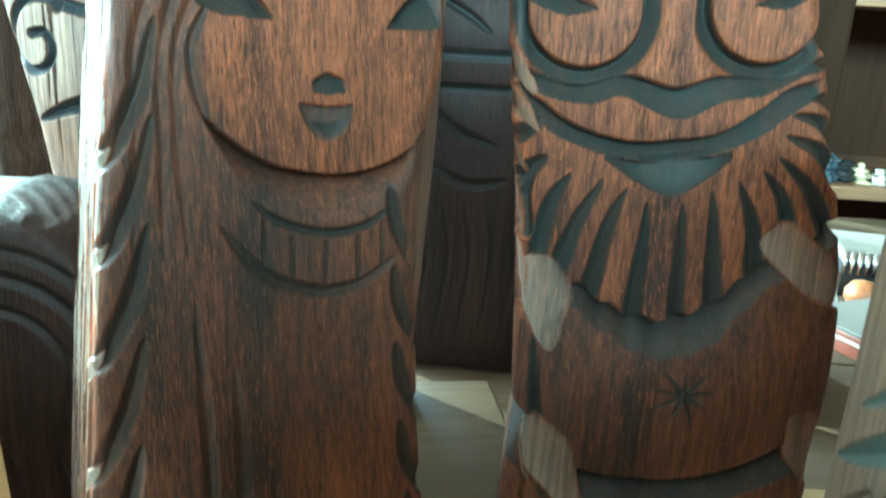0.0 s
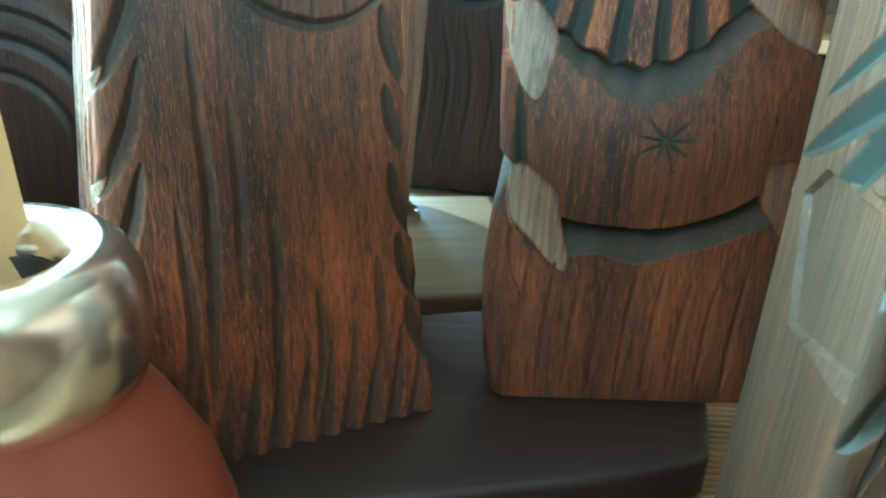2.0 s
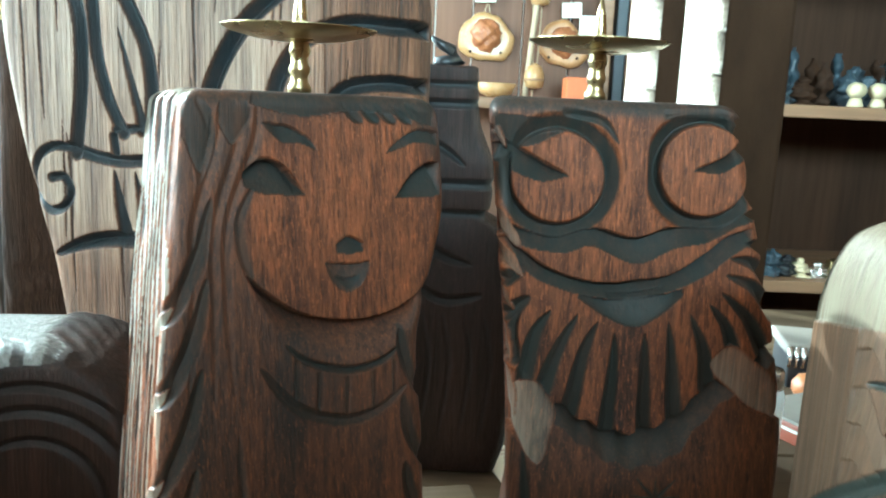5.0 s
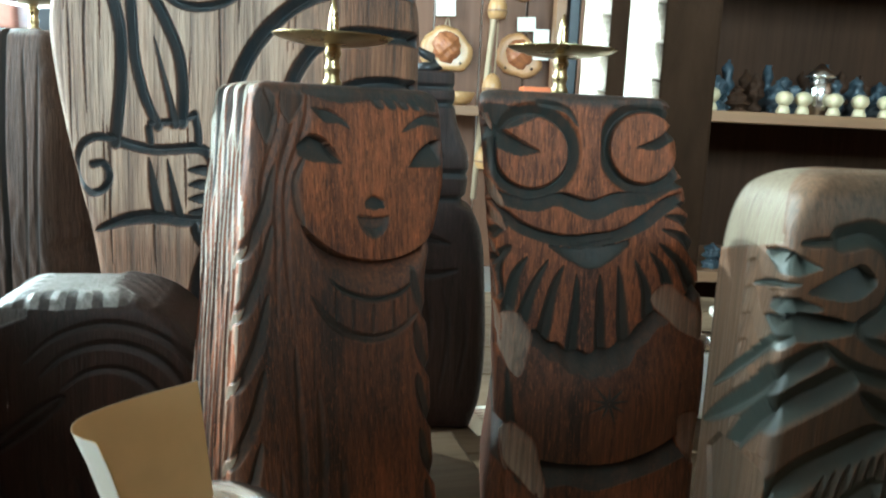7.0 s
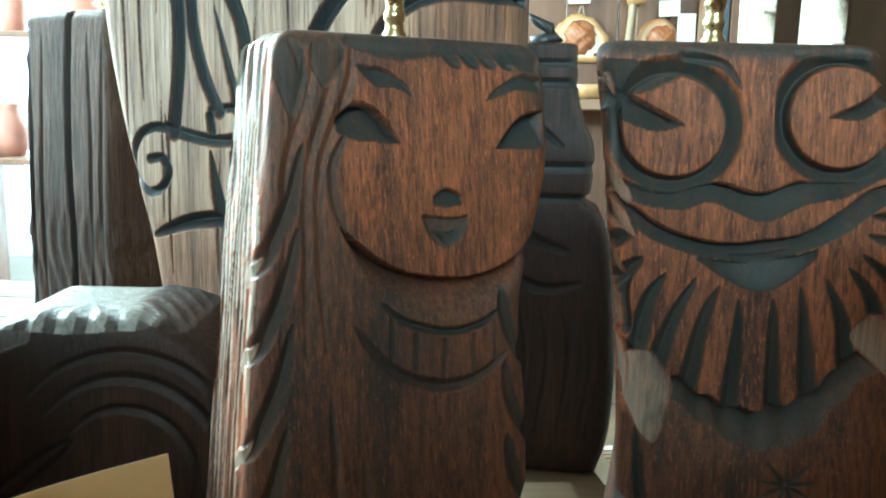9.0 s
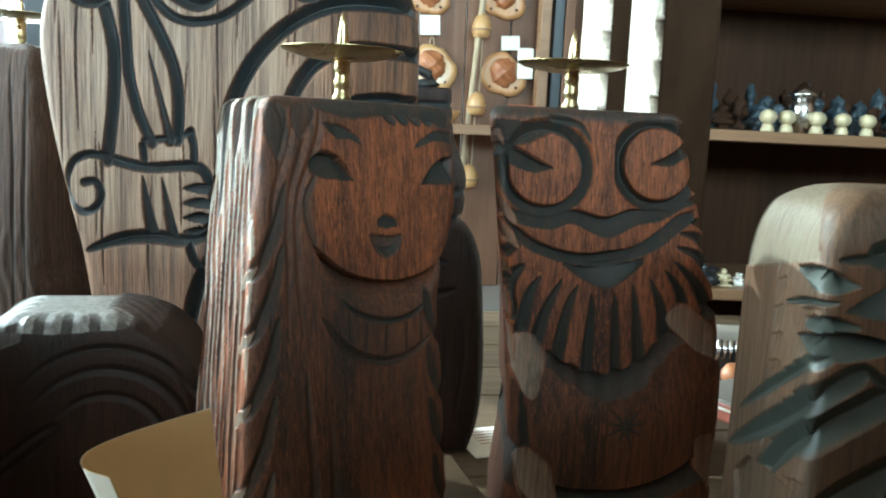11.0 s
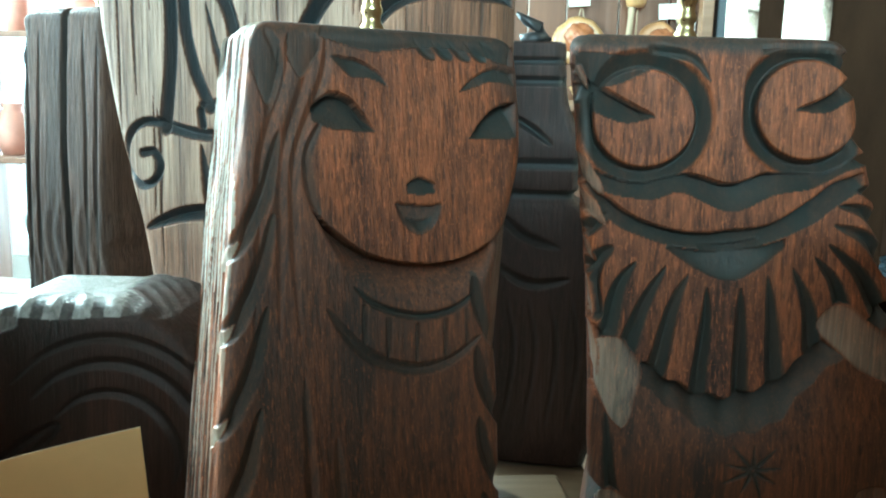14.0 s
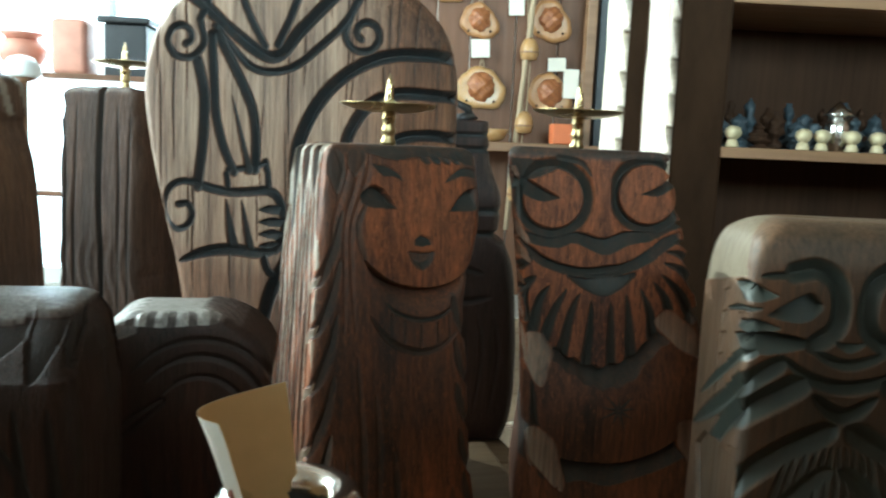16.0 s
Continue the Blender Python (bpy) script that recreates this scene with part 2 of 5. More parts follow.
def lathe(profile, n=40, wobble=None):
    """A turned body from (radius, height) pairs."""
    bm = bmesh.new()
    rings = []
    for r, z in profile:
        ring = []
        for i in range(n):
            a = 2 * math.pi * i / n
            k = wobble(a, z) if wobble else 1.0
            ring.append(bm.verts.new((r * k * math.cos(a), r * k * math.sin(a), z)))
        rings.append(ring)
    for a, b in zip(rings, rings[1:]):
        for i in range(n):
            j = (i + 1) % n
            bm.faces.new((a[i], a[j], b[j], b[i]))
    bm.faces.new(rings[0][::-1])
    bm.faces.new(rings[-1])
    return bm


def tube(points, radius, n=8):
    """A round cord or rod through points."""
    bm = bmesh.new()
    rings = []
    for k, p in enumerate(points):
        p = Vector(p)
        q = Vector(points[min(k + 1, len(points) - 1)]) - Vector(points[max(k - 1, 0)])
        rot = q.to_track_quat("Z", "Y").to_matrix()
        r = radius[k] if isinstance(radius, (list, tuple)) else radius
        rings.append([bm.verts.new(p + rot @ Vector((r * math.cos(2 * math.pi * i / n), r * math.sin(2 * math.pi * i / n), 0))) for i in range(n)])
    for a, b in zip(rings, rings[1:]):
        for i in range(n):
            j = (i + 1) % n
            bm.faces.new((a[i], a[j], b[j], b[i]))
    bm.faces.new(rings[0][::-1])
    bm.faces.new(rings[-1])
    return bm


def smooth_line(pts, n=10):
    """A Catmull-Rom line through points."""
    p = np.array(pts, float)
    if len(p) < 3:
        t = np.linspace(0, 1, n)[:, None]
        return p[0] * (1 - t) + p[1] * t
    q = np.vstack([2 * p[0] - p[1], p, 2 * p[-1] - p[-2]])
    out = []
    for i in range(len(p) - 1):
        a, b, c, d = q[i:i + 4]
        t = np.linspace(0, 1, n, endpoint=False)[:, None]
        out.append(0.5 * (2 * b + (c - a) * t + (2 * a - 5 * b + 4 * c - d) * t ** 2 + (3 * b - a - 3 * c + d) * t ** 3))
    return np.vstack(out + [p[-1:]])


def spiral(cx, cy, r0, r1, a0, turns, n=7):
    out = []
    for i in range(int(abs(turns) * n) + 1):
        f = i / (abs(turns) * n)
        a = radians(a0) + f * turns * 2 * math.pi
        r = r0 + (r1 - r0) * f
        out.append((cx + r * math.cos(a), cy + r * math.sin(a)))
    return out


class Carving:
    """The depth of chisel work over an unrolled surface (u across, v up, metres)."""

    def __init__(self, u, v):
        self.u, self.v = u, v
        self.d = np.zeros_like(u)
        self.c = np.zeros_like(u)

    def put(self, sel, depth, cut):
        self.d[sel] = np.maximum(self.d[sel], depth)
        old = self.c[sel]
        self.c[sel] = np.where(cut < 0, cut, np.where(cut > 0, np.maximum(old, cut), old))

    def near(self, line, reach):
        lo, hi = line.min(0) - reach, line.max(0) + reach
        return np.where((self.u > lo[0]) & (self.u < hi[0]) & (self.v > lo[1]) & (self.v < hi[1]))

    def groove(self, pts, w, d, taper=True, flat=False, n=8, cut=1.0):
        """A V or round cut along a line; w: its half width."""
        line = smooth_line(pts, n)
        sel = self.near(line, w * 1.3)
        if not len(sel[0]):
            return
        pu, pv = self.u[sel], self.v[sel]
        best = np.full(pu.shape, 1e9)
        along = np.zeros(pu.shape)
        total = len(line) - 1
        for k in range(total):
            a, b = line[k], line[k + 1]
            ab = b - a
            t = np.clip(((pu - a[0]) * ab[0] + (pv - a[1]) * ab[1]) / max(ab @ ab, 1e-12), 0, 1)
            dist = np.hypot(pu - a[0] - t * ab[0], pv - a[1] - t * ab[1])
            m = dist < best
            best[m], along[m] = dist[m], ((k + t) / total)[m]
        ww = w * (np.clip(4 * along * (1 - along), 0, 1) ** 0.5 if taper is True else 1.0)
        if taper == "end":
            ww = w * np.clip(1 - along, 0, 1) ** 0.6
        if taper == "start":
            ww = w * np.clip(along, 0, 1) ** 0.6
        ww = np.maximum(ww, 1e-5)
        x = np.clip(best / ww, 0, 1)
        depth = d * (ww / w) * ((1 - x ** 4) if flat else (1 - x))
        self.put(sel, depth, np.where(best < ww, cut * np.clip((1 - x) * 3.5, 0, 1), 0))

    def chip(self, p, q, b, d, worn):
        """A leaf-shaped flat chip from p to q, b its half width; worn paints it pale for reflected light."""
        line = np.array([p, q], float)
        sel = self.near(line, b * 1.1)
        if not len(sel[0]):
            return
        ab = line[1] - line[0]
        size = math.hypot(*ab)
        du, dv = self.u[sel] - p[0], self.v[sel] - p[1]
        t = (du * ab[0] + dv * ab[1]) / size ** 2
        s = (du * ab[1] - dv * ab[0]) / size
        tt = np.clip(t, 0, 1)
        hw = 1.75 * b * tt ** 0.38 * (1 - tt) ** 0.75 * (1 + 0.09 * np.sin(11 * tt + 900 * p[0])) * np.where(s > 0, 0.78, 1.05) + 1e-6
        x = np.abs(s) / hw
        ins = (x < 1) & (t > 0) & (t < 1)
        old = self.d[sel]
        self.d[sel] = np.where(ins, d * (0.55 + 0.45 * s / hw), old)
        self.c[sel] = np.where(ins, -worn * np.clip((1 - x) * 5, 0, 1) * (0.8 + 0.35 * s / hw), self.c[sel])

    def scoop(self, top, bottom, d, deep="top", cut=1.0, power=1.0):
        """A sloping cut between two lines over the same stretch of u; deepest along one of them."""
        t, b = smooth_line(top), smooth_line(bottom)
        sel = self.near(np.vstack([t, b]), 0.001)
        if not len(sel[0]):
            return
        pu, pv = self.u[sel], self.v[sel]
        tv, bv = np.interp(pu, t[:, 0], t[:, 1]), np.interp(pu, b[:, 0], b[:, 1])
        lo, hi = max(t[0, 0], b[0, 0]), min(t[-1, 0], b[-1, 0])
        f = (pv - bv) / np.maximum(tv - bv, 1e-6)
        inside = (f > 0) & (f < 1) & (pu > lo) & (pu < hi)
        g = f if deep == "top" else 1 - f
        thick = np.clip((tv - bv) / 0.006, 0, 1)
        self.put(sel, np.where(inside, d * thick * np.clip(g, 0, 1) ** power, 0), np.where(inside, cut, 0))

    def lower(self, where, d, cut=0.0):
        """Sink an area given as a 0..1 field."""
        self.d = np.maximum(self.d, where * d)
        self.c = np.where(where > 0.5, cut, self.c)


def relief(name, m, levels, carve, material, size, corner=0.008, top_round=0.006, bulge=None, smooth_top=True, pinch=0.0, top_cut=0.85):
    """One carved block. levels: rows (z, left, right, front, back) in the block's own frame; carve(c, z, left, right) cuts it."""
    nf, ns, nb, nv = size
    lv = np.array(levels, float)
    z0, z1 = lv[0, 0], lv[-1, 0]
    zs = np.linspace(z0, z1, nv)
    sm = smooth_line(lv, 12)
    sm = sm[np.argsort(sm[:, 0])]
    L, R, F, B = (np.interp(zs, sm[:, 0], sm[:, k])[:, None] for k in (1, 2, 3, 4))
    f = np.linspace(0, 1, nf)[None, :]
    s = np.linspace(0, 1, ns + 1)[None, :-1]
    k = np.linspace(0, 1, nb + 2)[None, 1:-1]
    # left side from back to front, front, right side to the back, back
    xf = L + (R - L) * f
    edge = np.minimum(xf - L, R - xf)
    rc = min(corner, 0.45 * float((R - L).min()))
    yf = F + rc - np.sqrt(np.maximum(rc ** 2 - np.maximum(rc - edge, 0) ** 2, 0))
    dl = dr = 0.0
    if bulge is not None:
        swell = bulge(f, zs[:, None]) + 0.0 * xf
        yf = yf - swell
        dl, dr = swell[:, :1], swell[:, -1:]
    dep = B - F - rc
    one = np.ones_like(f)
    X = np.hstack([L + pinch * (1 - s), xf, (R - pinch * (1 - s))[:, ::-1], R - pinch + (L - R + 2 * pinch) * k])
    Y = np.hstack([B - (dep + dl) * s, yf, (B - (dep + dr) * s)[:, ::-1], B * np.ones_like(k)])
    U = np.hstack([L - dep * (1 - s), xf, R + (dep * (1 - s))[:, ::-1], L - dep - 1 + 0 * k])
    Z = zs[:, None] * np.ones_like(X)
    V = Z.copy()
    cx, cy = (L + R) / 2, (F + B) / 2
    near = np.clip((zs - (z1 - top_round)) / top_round, 0, 1)[:, None]
    inset = top_round * (1 - np.sqrt(np.maximum(1 - near ** 2, 0)))
    kx = 1 - inset / ((R - L) / 2)
    ky = 1 - inset / ((B - F) / 2)
    X, Y = cx + (X - cx) * kx, cy + (Y - cy) * ky
    c = Carving(U, V)
    carve(c, Z, L, R)
    # displace along the surface's normal
    P = np.stack([X, Y, Z], -1)
    du = np.roll(P, -1, 1) - np.roll(P, 1, 1)
    dv = np.gradient(P, axis=0)
    N = np.cross(du, dv)
    N /= np.maximum(np.linalg.norm(N, axis=2, keepdims=True), 1e-9)
    P = P - N * c.d[..., None]
    cut = c.c
    rows = [P]
    cuts = [cut]
    ctr = P[-1].mean(0)
    for q in (0.8, 0.5, 0.2):
        rows.append((ctr + (P[-1] - ctr) * q)[None])
        cuts.append(np.full((1, P.shape[1]), top_cut if smooth_top else 0.0))
    low = P[0].mean(0)
    rows.insert(0, (low + (P[0] - low) * 0.4)[None])
    cuts.insert(0, np.zeros((1, P.shape[1])))
    P, cut = np.vstack(rows), np.vstack(cuts)
    n1, n2 = cut.shape
    idx = np.arange(n1 * n2).reshape(n1, n2)
    a, b = idx[:-1], np.roll(idx, -1, 1)[:-1]
    quads = np.stack([a, b, np.roll(idx, -1, 1)[1:], idx[1:]], -1).reshape(-1, 4)
    me = bpy.data.meshes.new(name)
    me.vertices.add(n1 * n2)
    me.vertices.foreach_set("co", P.reshape(-1).astype(np.float32))
    me.loops.add(quads.size)
    me.loops.foreach_set("vertex_index", quads.reshape(-1).astype(np.int32))
    me.polygons.add(len(quads))
    me.polygons.foreach_set("loop_start", np.arange(0, quads.size, 4, dtype=np.int32))
    me.polygons.foreach_set("loop_total", np.full(len(quads), 4, dtype=np.int32))
    me.update(calc_edges=True)
    at = me.attributes.new("cut", "FLOAT", "POINT")
    at.data.foreach_set("value", cut.reshape(-1).astype(np.float32))
    me.materials.append(material)
    me.shade_smooth()
    bm = bmesh.new()
    bm.from_mesh(me)
    for r in (0, n1 - 1):
        bm.verts.ensure_lookup_table()
        ring = [bm.verts[int(i)] for i in idx[r]]
        bm.faces.new(ring if r else ring[::-1])
    bm.to_mesh(me)
    bm.free()
    ob = new(name, me)
    ob.matrix_world = m
    return ob

TABLE = 0.668

# ---- the room ----


def room():
    fl = part("floor", boxm(-2.2, 2.4, -2.6, 2.5, -0.05, 0.0), M_FLOOR, smooth=False)
    tagged(fl, "dark worn wooden board floor", "floor", kind="structure")
    ce = part("ceiling", boxm(-2.2, 2.4, -2.6, 2.5, 2.45, 2.5), M_CEIL, smooth=False)
    tagged(ce, "brown wooden board ceiling", "ceiling", kind="structure")

    def wall(name, bm, mat, label):
        tagged(part(name, bm, mat, smooth=False), label, "wall", kind="structure")

    # side wall with a long window
    bm = bmesh.new()
    for y0, y1, z0, z1 in ((-2.6, -0.2, 0, 2.45), (2.2, 2.5, 0, 2.45), (-0.2, 2.2, 0, 0.82), (-0.2, 2.2, 2.36, 2.45)):
        box(bm, -1.82, -1.7, y0, y1, z0, z1)
    wall("wall_west", bm, M_PLASTER, "grey white plaster wall with a long window")
    # far wall with a window in its bright corner
    bm = bmesh.new()
    for x0, x1, z0, z1 in ((-1.7, -1.6, 0, 2.45), (-0.42, 2.3, 0, 2.45), (-1.6, -0.42, 0, 0.5), (-1.6, -0.42, 2.05, 2.45)):
        box(bm, x0, x1, 2.3, 2.42, z0, z1)
    wall("wall_north", bm, M_PLASTER, "grey white plaster wall with a bright window")
    wall("wall_east", boxm(2.3, 2.4, -2.6, 2.42, 0, 2.45), M_WALL, "plain brown board wall in shade")
    # unseen wall whose opening is added to go with the front fill
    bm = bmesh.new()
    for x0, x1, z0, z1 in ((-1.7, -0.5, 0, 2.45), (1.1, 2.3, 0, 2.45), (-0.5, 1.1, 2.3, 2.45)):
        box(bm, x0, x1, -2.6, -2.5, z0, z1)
    wall("wall_south", bm, M_WALL, "plain brown board wall with an opening added for fill light")
    # unseen blocker, added to keep the front light off the lower bodies
    wall("wall_low", boxm(-1.7, 2.3, -0.82, -0.74, 0, 1.36), M_CAB, "plain dark unseen low wall added to block light")
    for name, x0, x1, y0, y1, z0, z1, side in (("window_1", -1.79, -1.72, -0.2, 2.2, 0.82, 2.36, True), ("window_2", -1.6, -0.42, 2.32, 2.39, 0.5, 2.05, False)):
        w = thing(name, pose((x0 + x1) / 2, (y0 + y1) / 2, z0), "white framed window flooded with daylight", "window", kind="structure")
        wi = w.matrix_world.inverted()
        a, b = (y0, y1) if side else (x0, x1)
        bars = [(a, a + 0.05, z0, z1), (b - 0.05, b, z0, z1), (a + 0.05, b - 0.05, z0, z0 + 0.05), (a + 0.05, b - 0.05, z1 - 0.05, z1), ((a + b) / 2 - 0.02, (a + b) / 2 + 0.02, z0 + 0.05, z1 - 0.05)]
        bm = bmesh.new()
        for p, q, r, s in bars:
            if side:
                box(bm, x0, x1, p, q, r, s)
            else:
                box(bm, p, q, y0, y1, r, s)
        bm.transform(wi)
        part("window_frame", bm, M_WHITE, w, smooth=False)
        for p, q in ((a + 0.05, (a + b) / 2 - 0.02), ((a + b) / 2 + 0.02, b - 0.05)):
            bm = bmesh.new()
            if side:
                box(bm, -1.757, -1.752, p, q, z0 + 0.05, z1 - 0.05)
            else:
                box(bm, p, q, 2.353, 2.358, z0 + 0.05, z1 - 0.05)
            bm.transform(wi)
            pane = part("pane", bm, M_GLASS, w, smooth=False)
            pane.visible_shadow = False
    bd = part("backdrop", boxm(-3.2, 0.6, 4.4, 4.45, -0.2, 3.6), M_SKY, smooth=False)
    tagged(bd, "white overcast daylight outside the window", "sky", kind="structure")


def boards():
    """Upright wall boards behind the hanging plaques."""
    w = thing("wall_boards", pose(0.25, 1.86, 0.0), "brown upright board partition behind hanging plaques", "wall", kind="structure")
    x = -0.44
    rnd = random.Random(4)
    while x < 0.5:
        wd = rnd.uniform(0.085, 0.12)
        part("board", boxm(x, x + wd - 0.004, 0, 0.02 + rnd.uniform(0, 0.004), 0.6, 2.2, 0.002, 1), M_WALL, w, smooth=False)
        x += wd


def table():
    t = thing("display_table", pose(-0.05, 0.52, 0), "pale wooden display table crowded with carvings", "table")
    y = -0.56
    while y < 0.66:
        part("top_board", boxm(-1.05, 1.0, y, y + 0.118, TABLE - 0.035, TABLE - 0.004, 0.002, 1), M_TABLE, t, smooth=False)
        y += 0.12
    for sx in (-0.95, 0.9):
        for sy in (-0.45, 0.58):
            part("leg", boxm(sx - 0.03, sx + 0.03, sy - 0.03, sy + 0.03, 0, TABLE - 0.035, 0.004), M_TABLE, t, smooth=False)
    mat = thing("reed_mat", pose(0.16, 0.24, TABLE - 0.004), "tan reed mat with fine ribs on the table", "mat")
    me = None
    for i in range(92):
        if me is None:
            ob = part("reed", tube([(-0.30, 0, 0.0022), (-0.1, 0, 0.0024), (0.1, 0, 0.0021), (0.30, 0, 0.0022)], 0.0022, 6), M_REED, mat)
            me = ob.data
        else:
            ob = new("reed", me)
            ob.parent = mat
        ob.location = (random.uniform(-0.003, 0.003), -0.2 + i * 0.0046, 0)
    part("binding", tube([(0.06, -0.205, 0.0045), (0.062, 0.0, 0.005), (0.06, 0.22, 0.0045)], 0.0013, 6), M_BLACK, mat, "dark thread binding")


room()
boards()
table()

# ---- carved candle holders ----
U1, D1, Z1 = 0.06, 0.29, 0.694


def place(u0, d0, z0, yaw):
    c, s = math.cos(radians(yaw)), math.sin(radians(yaw))
    return pose(u0 * c - d0 * s, u0 * s + d0 * c, z0, 0, 0, yaw)


def shift(levels, u0, d0, z0):
    return [(v - z0, l - u0, r - u0, f - d0, b - d0) for v, l, r, f, b in levels]


def long_haired(c, Z, L, R):
    c.u = c.u + U1
    c.v = c.v + Z1
    L, R = L + U1, R + U1
    u, v = c.u, c.v
    g, sc = c.groove, c.scoop
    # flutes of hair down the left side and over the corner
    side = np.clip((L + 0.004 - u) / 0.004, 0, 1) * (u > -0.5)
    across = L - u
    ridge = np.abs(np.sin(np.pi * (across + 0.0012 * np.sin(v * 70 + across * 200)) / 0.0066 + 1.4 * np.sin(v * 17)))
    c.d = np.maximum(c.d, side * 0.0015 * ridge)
    # sun streaks put into the colour: crests painted pale, fading downwards
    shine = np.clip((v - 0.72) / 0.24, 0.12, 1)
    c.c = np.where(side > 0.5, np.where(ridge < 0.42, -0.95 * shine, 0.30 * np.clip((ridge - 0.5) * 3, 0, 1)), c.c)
    for k, (mid, low) in enumerate(((0.0085, 0.958), (0.0240, 0.950), (0.0395, 0.930), (0.0545, 0.900))):
        hw = 0.0074 * np.clip((v - low) / (1.001 - low), 0, 1) ** 0.75 + 1e-6
        x = np.abs(across - mid - 0.03 * (1.0 - v)) / hw
        c.d = np.where((x < 1) & (side > 0), np.maximum(c.d, 0.0060 * (hw / 0.0074) * (1 - x)), c.d)
        # flute rims painted palest, standing in for sunlit edges
        c.c = np.where((x >= 0.9) & (x < 1.35) & (side > 0.3) & (v > low), -1.0, c.c)
        c.c = np.where((x < 0.9) & (side > 0), np.clip((0.9 - x) * 4, 0, 1) * 0.95, c.c)
    for k, (mid, top, low) in enumerate(((0.017, 0.955, 0.80), (0.030, 0.930, 0.74), (0.041, 0.90, 0.72), (0.009, 0.90, 0.75), (0.022, 0.82, 0.70), (0.050, 0.95, 0.78))):
        inside = (v < top) & (v > low) & (side > 0.5)
        hw = 0.0016 * np.clip(4 * (top - v) * (v - low) / (top - low) ** 2, 0, 1) ** 0.5 + 1e-6
        x = np.abs(across - mid) / hw
        c.d = np.where(inside & (x < 1), np.maximum(c.d, 0.0022 * (1 - x)), c.d)
        c.c = np.where(inside & (x < 0.9), 0.8, c.c)
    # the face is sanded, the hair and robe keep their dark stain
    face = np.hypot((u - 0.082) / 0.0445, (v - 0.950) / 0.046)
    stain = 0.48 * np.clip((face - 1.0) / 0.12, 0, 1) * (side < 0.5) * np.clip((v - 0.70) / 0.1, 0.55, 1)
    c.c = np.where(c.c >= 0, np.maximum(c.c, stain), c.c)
    # wavy locks beside the face
    for k, (a, b, e) in enumerate(((0.022, 0.016, 0.010), (0.030, 0.024, 0.020), (0.037, 0.029, 0.028))):
        g([(a + 0.006, 0.997), (a + 0.004, 0.98), (b, 0.95), (b - 0.002, 0.92), (e, 0.88)], 0.0028, 0.0018, True, cut=0.5)
    g([(0.018, 0.998), (0.0225, 0.988), (0.022, 0.975), (0.018, 0.964)], 0.0036, 0.0020, True, cut=0.7)
    # feathered locks on the left corner
    for v0 in (0.919, 0.888, 0.853, 0.815, 0.778, 0.742):
        x0 = float(np.interp(v0, (0.69, 1.0), (-0.020, 0.012)))
        g([(x0 - 0.004, v0 - 0.010), (x0 + 0.003, v0 - 0.001), (x0 + 0.012, v0 + 0.016), (x0 + 0.019, v0 + 0.040)], 0.0044, 0.0040, True, cut=0.85)
        # a glint painted as a pale spot at the tip of each lock
        c.chip((x0 - 0.007, v0 - 0.014), (x0 + 0.002, v0 - 0.001), 0.0020, 0.0016, 1.0)
    # locks on the other edge
    for v0 in (0.874, 0.842, 0.812, 0.780, 0.750, 0.722):
        x0 = float(np.interp(v0, (0.697, 0.744, 0.79, 0.84, 0.894), (0.124, 0.117, 0.114, 0.114, 0.113)))
        g([(x0 + 0.003, v0 - 0.008), (x0 - 0.003, v0 + 0.002), (x0 - 0.008, v0 + 0.014), (x0 - 0.010, v0 + 0.028)], 0.0042, 0.0040, True, cut=0.9)
    c.c = np.where((v > 0.990) & (side < 0.5), np.maximum(c.c, 0.75 * np.clip((v - 0.990) / 0.006, 0, 1)), c.c)
    # brows and eyes
    sc([(0.044, 0.9885), (0.055, 0.9875), (0.064, 0.9825), (0.0685, 0.977)], [(0.044, 0.9885), (0.052, 0.981), (0.0600, 0.9805), (0.0685, 0.977)], 0.0032)
    sc([(0.0995, 0.9765), (0.107, 0.983), (0.116, 0.987), (0.1265, 0.986)], [(0.0995, 0.9765), (0.108, 0.979), (0.116, 0.9815), (0.1265, 0.980)], 0.0032)
    sc([(0.036, 0.969), (0.044, 0.9745), (0.053, 0.971), (0.0615, 0.9592)], [(0.036, 0.963), (0.044, 0.960), (0.053, 0.9595), (0.0615, 0.9592)], 0.0085)
    sc([(0.1035, 0.9572), (0.112, 0.967), (0.120, 0.972), (0.127, 0.973)], [(0.1035, 0.9572), (0.112, 0.957), (0.120, 0.957), (0.127, 0.958)], 0.0085)
    # nose and mouth
    sc([(0.0745, 0.9385), (0.0805, 0.9415), (0.0870, 0.9385)], [(0.0745, 0.9345), (0.0805, 0.9340), (0.0870, 0.9345)], 0.0042)
    sc([(0.0690, 0.9312), (0.0795, 0.9300), (0.0900, 0.9302)], [(0.0690, 0.9300), (0.0730, 0.9215), (0.0795, 0.9178), (0.0860, 0.9212), (0.0900, 0.9290)], 0.0034, cut=0.8)
    sc([(0.0735, 0.9255), (0.0795, 0.9235), (0.0855, 0.9250)], [(0.0735, 0.9235), (0.0795, 0.9190), (0.0855, 0.9232)], 0.0058)
    # edge of the face, chin and neck
    g([(0.0395, 0.963), (0.0335, 0.950), (0.0345, 0.935), (0.038, 0.926)], 0.0028, 0.0022, True, cut=0.8)
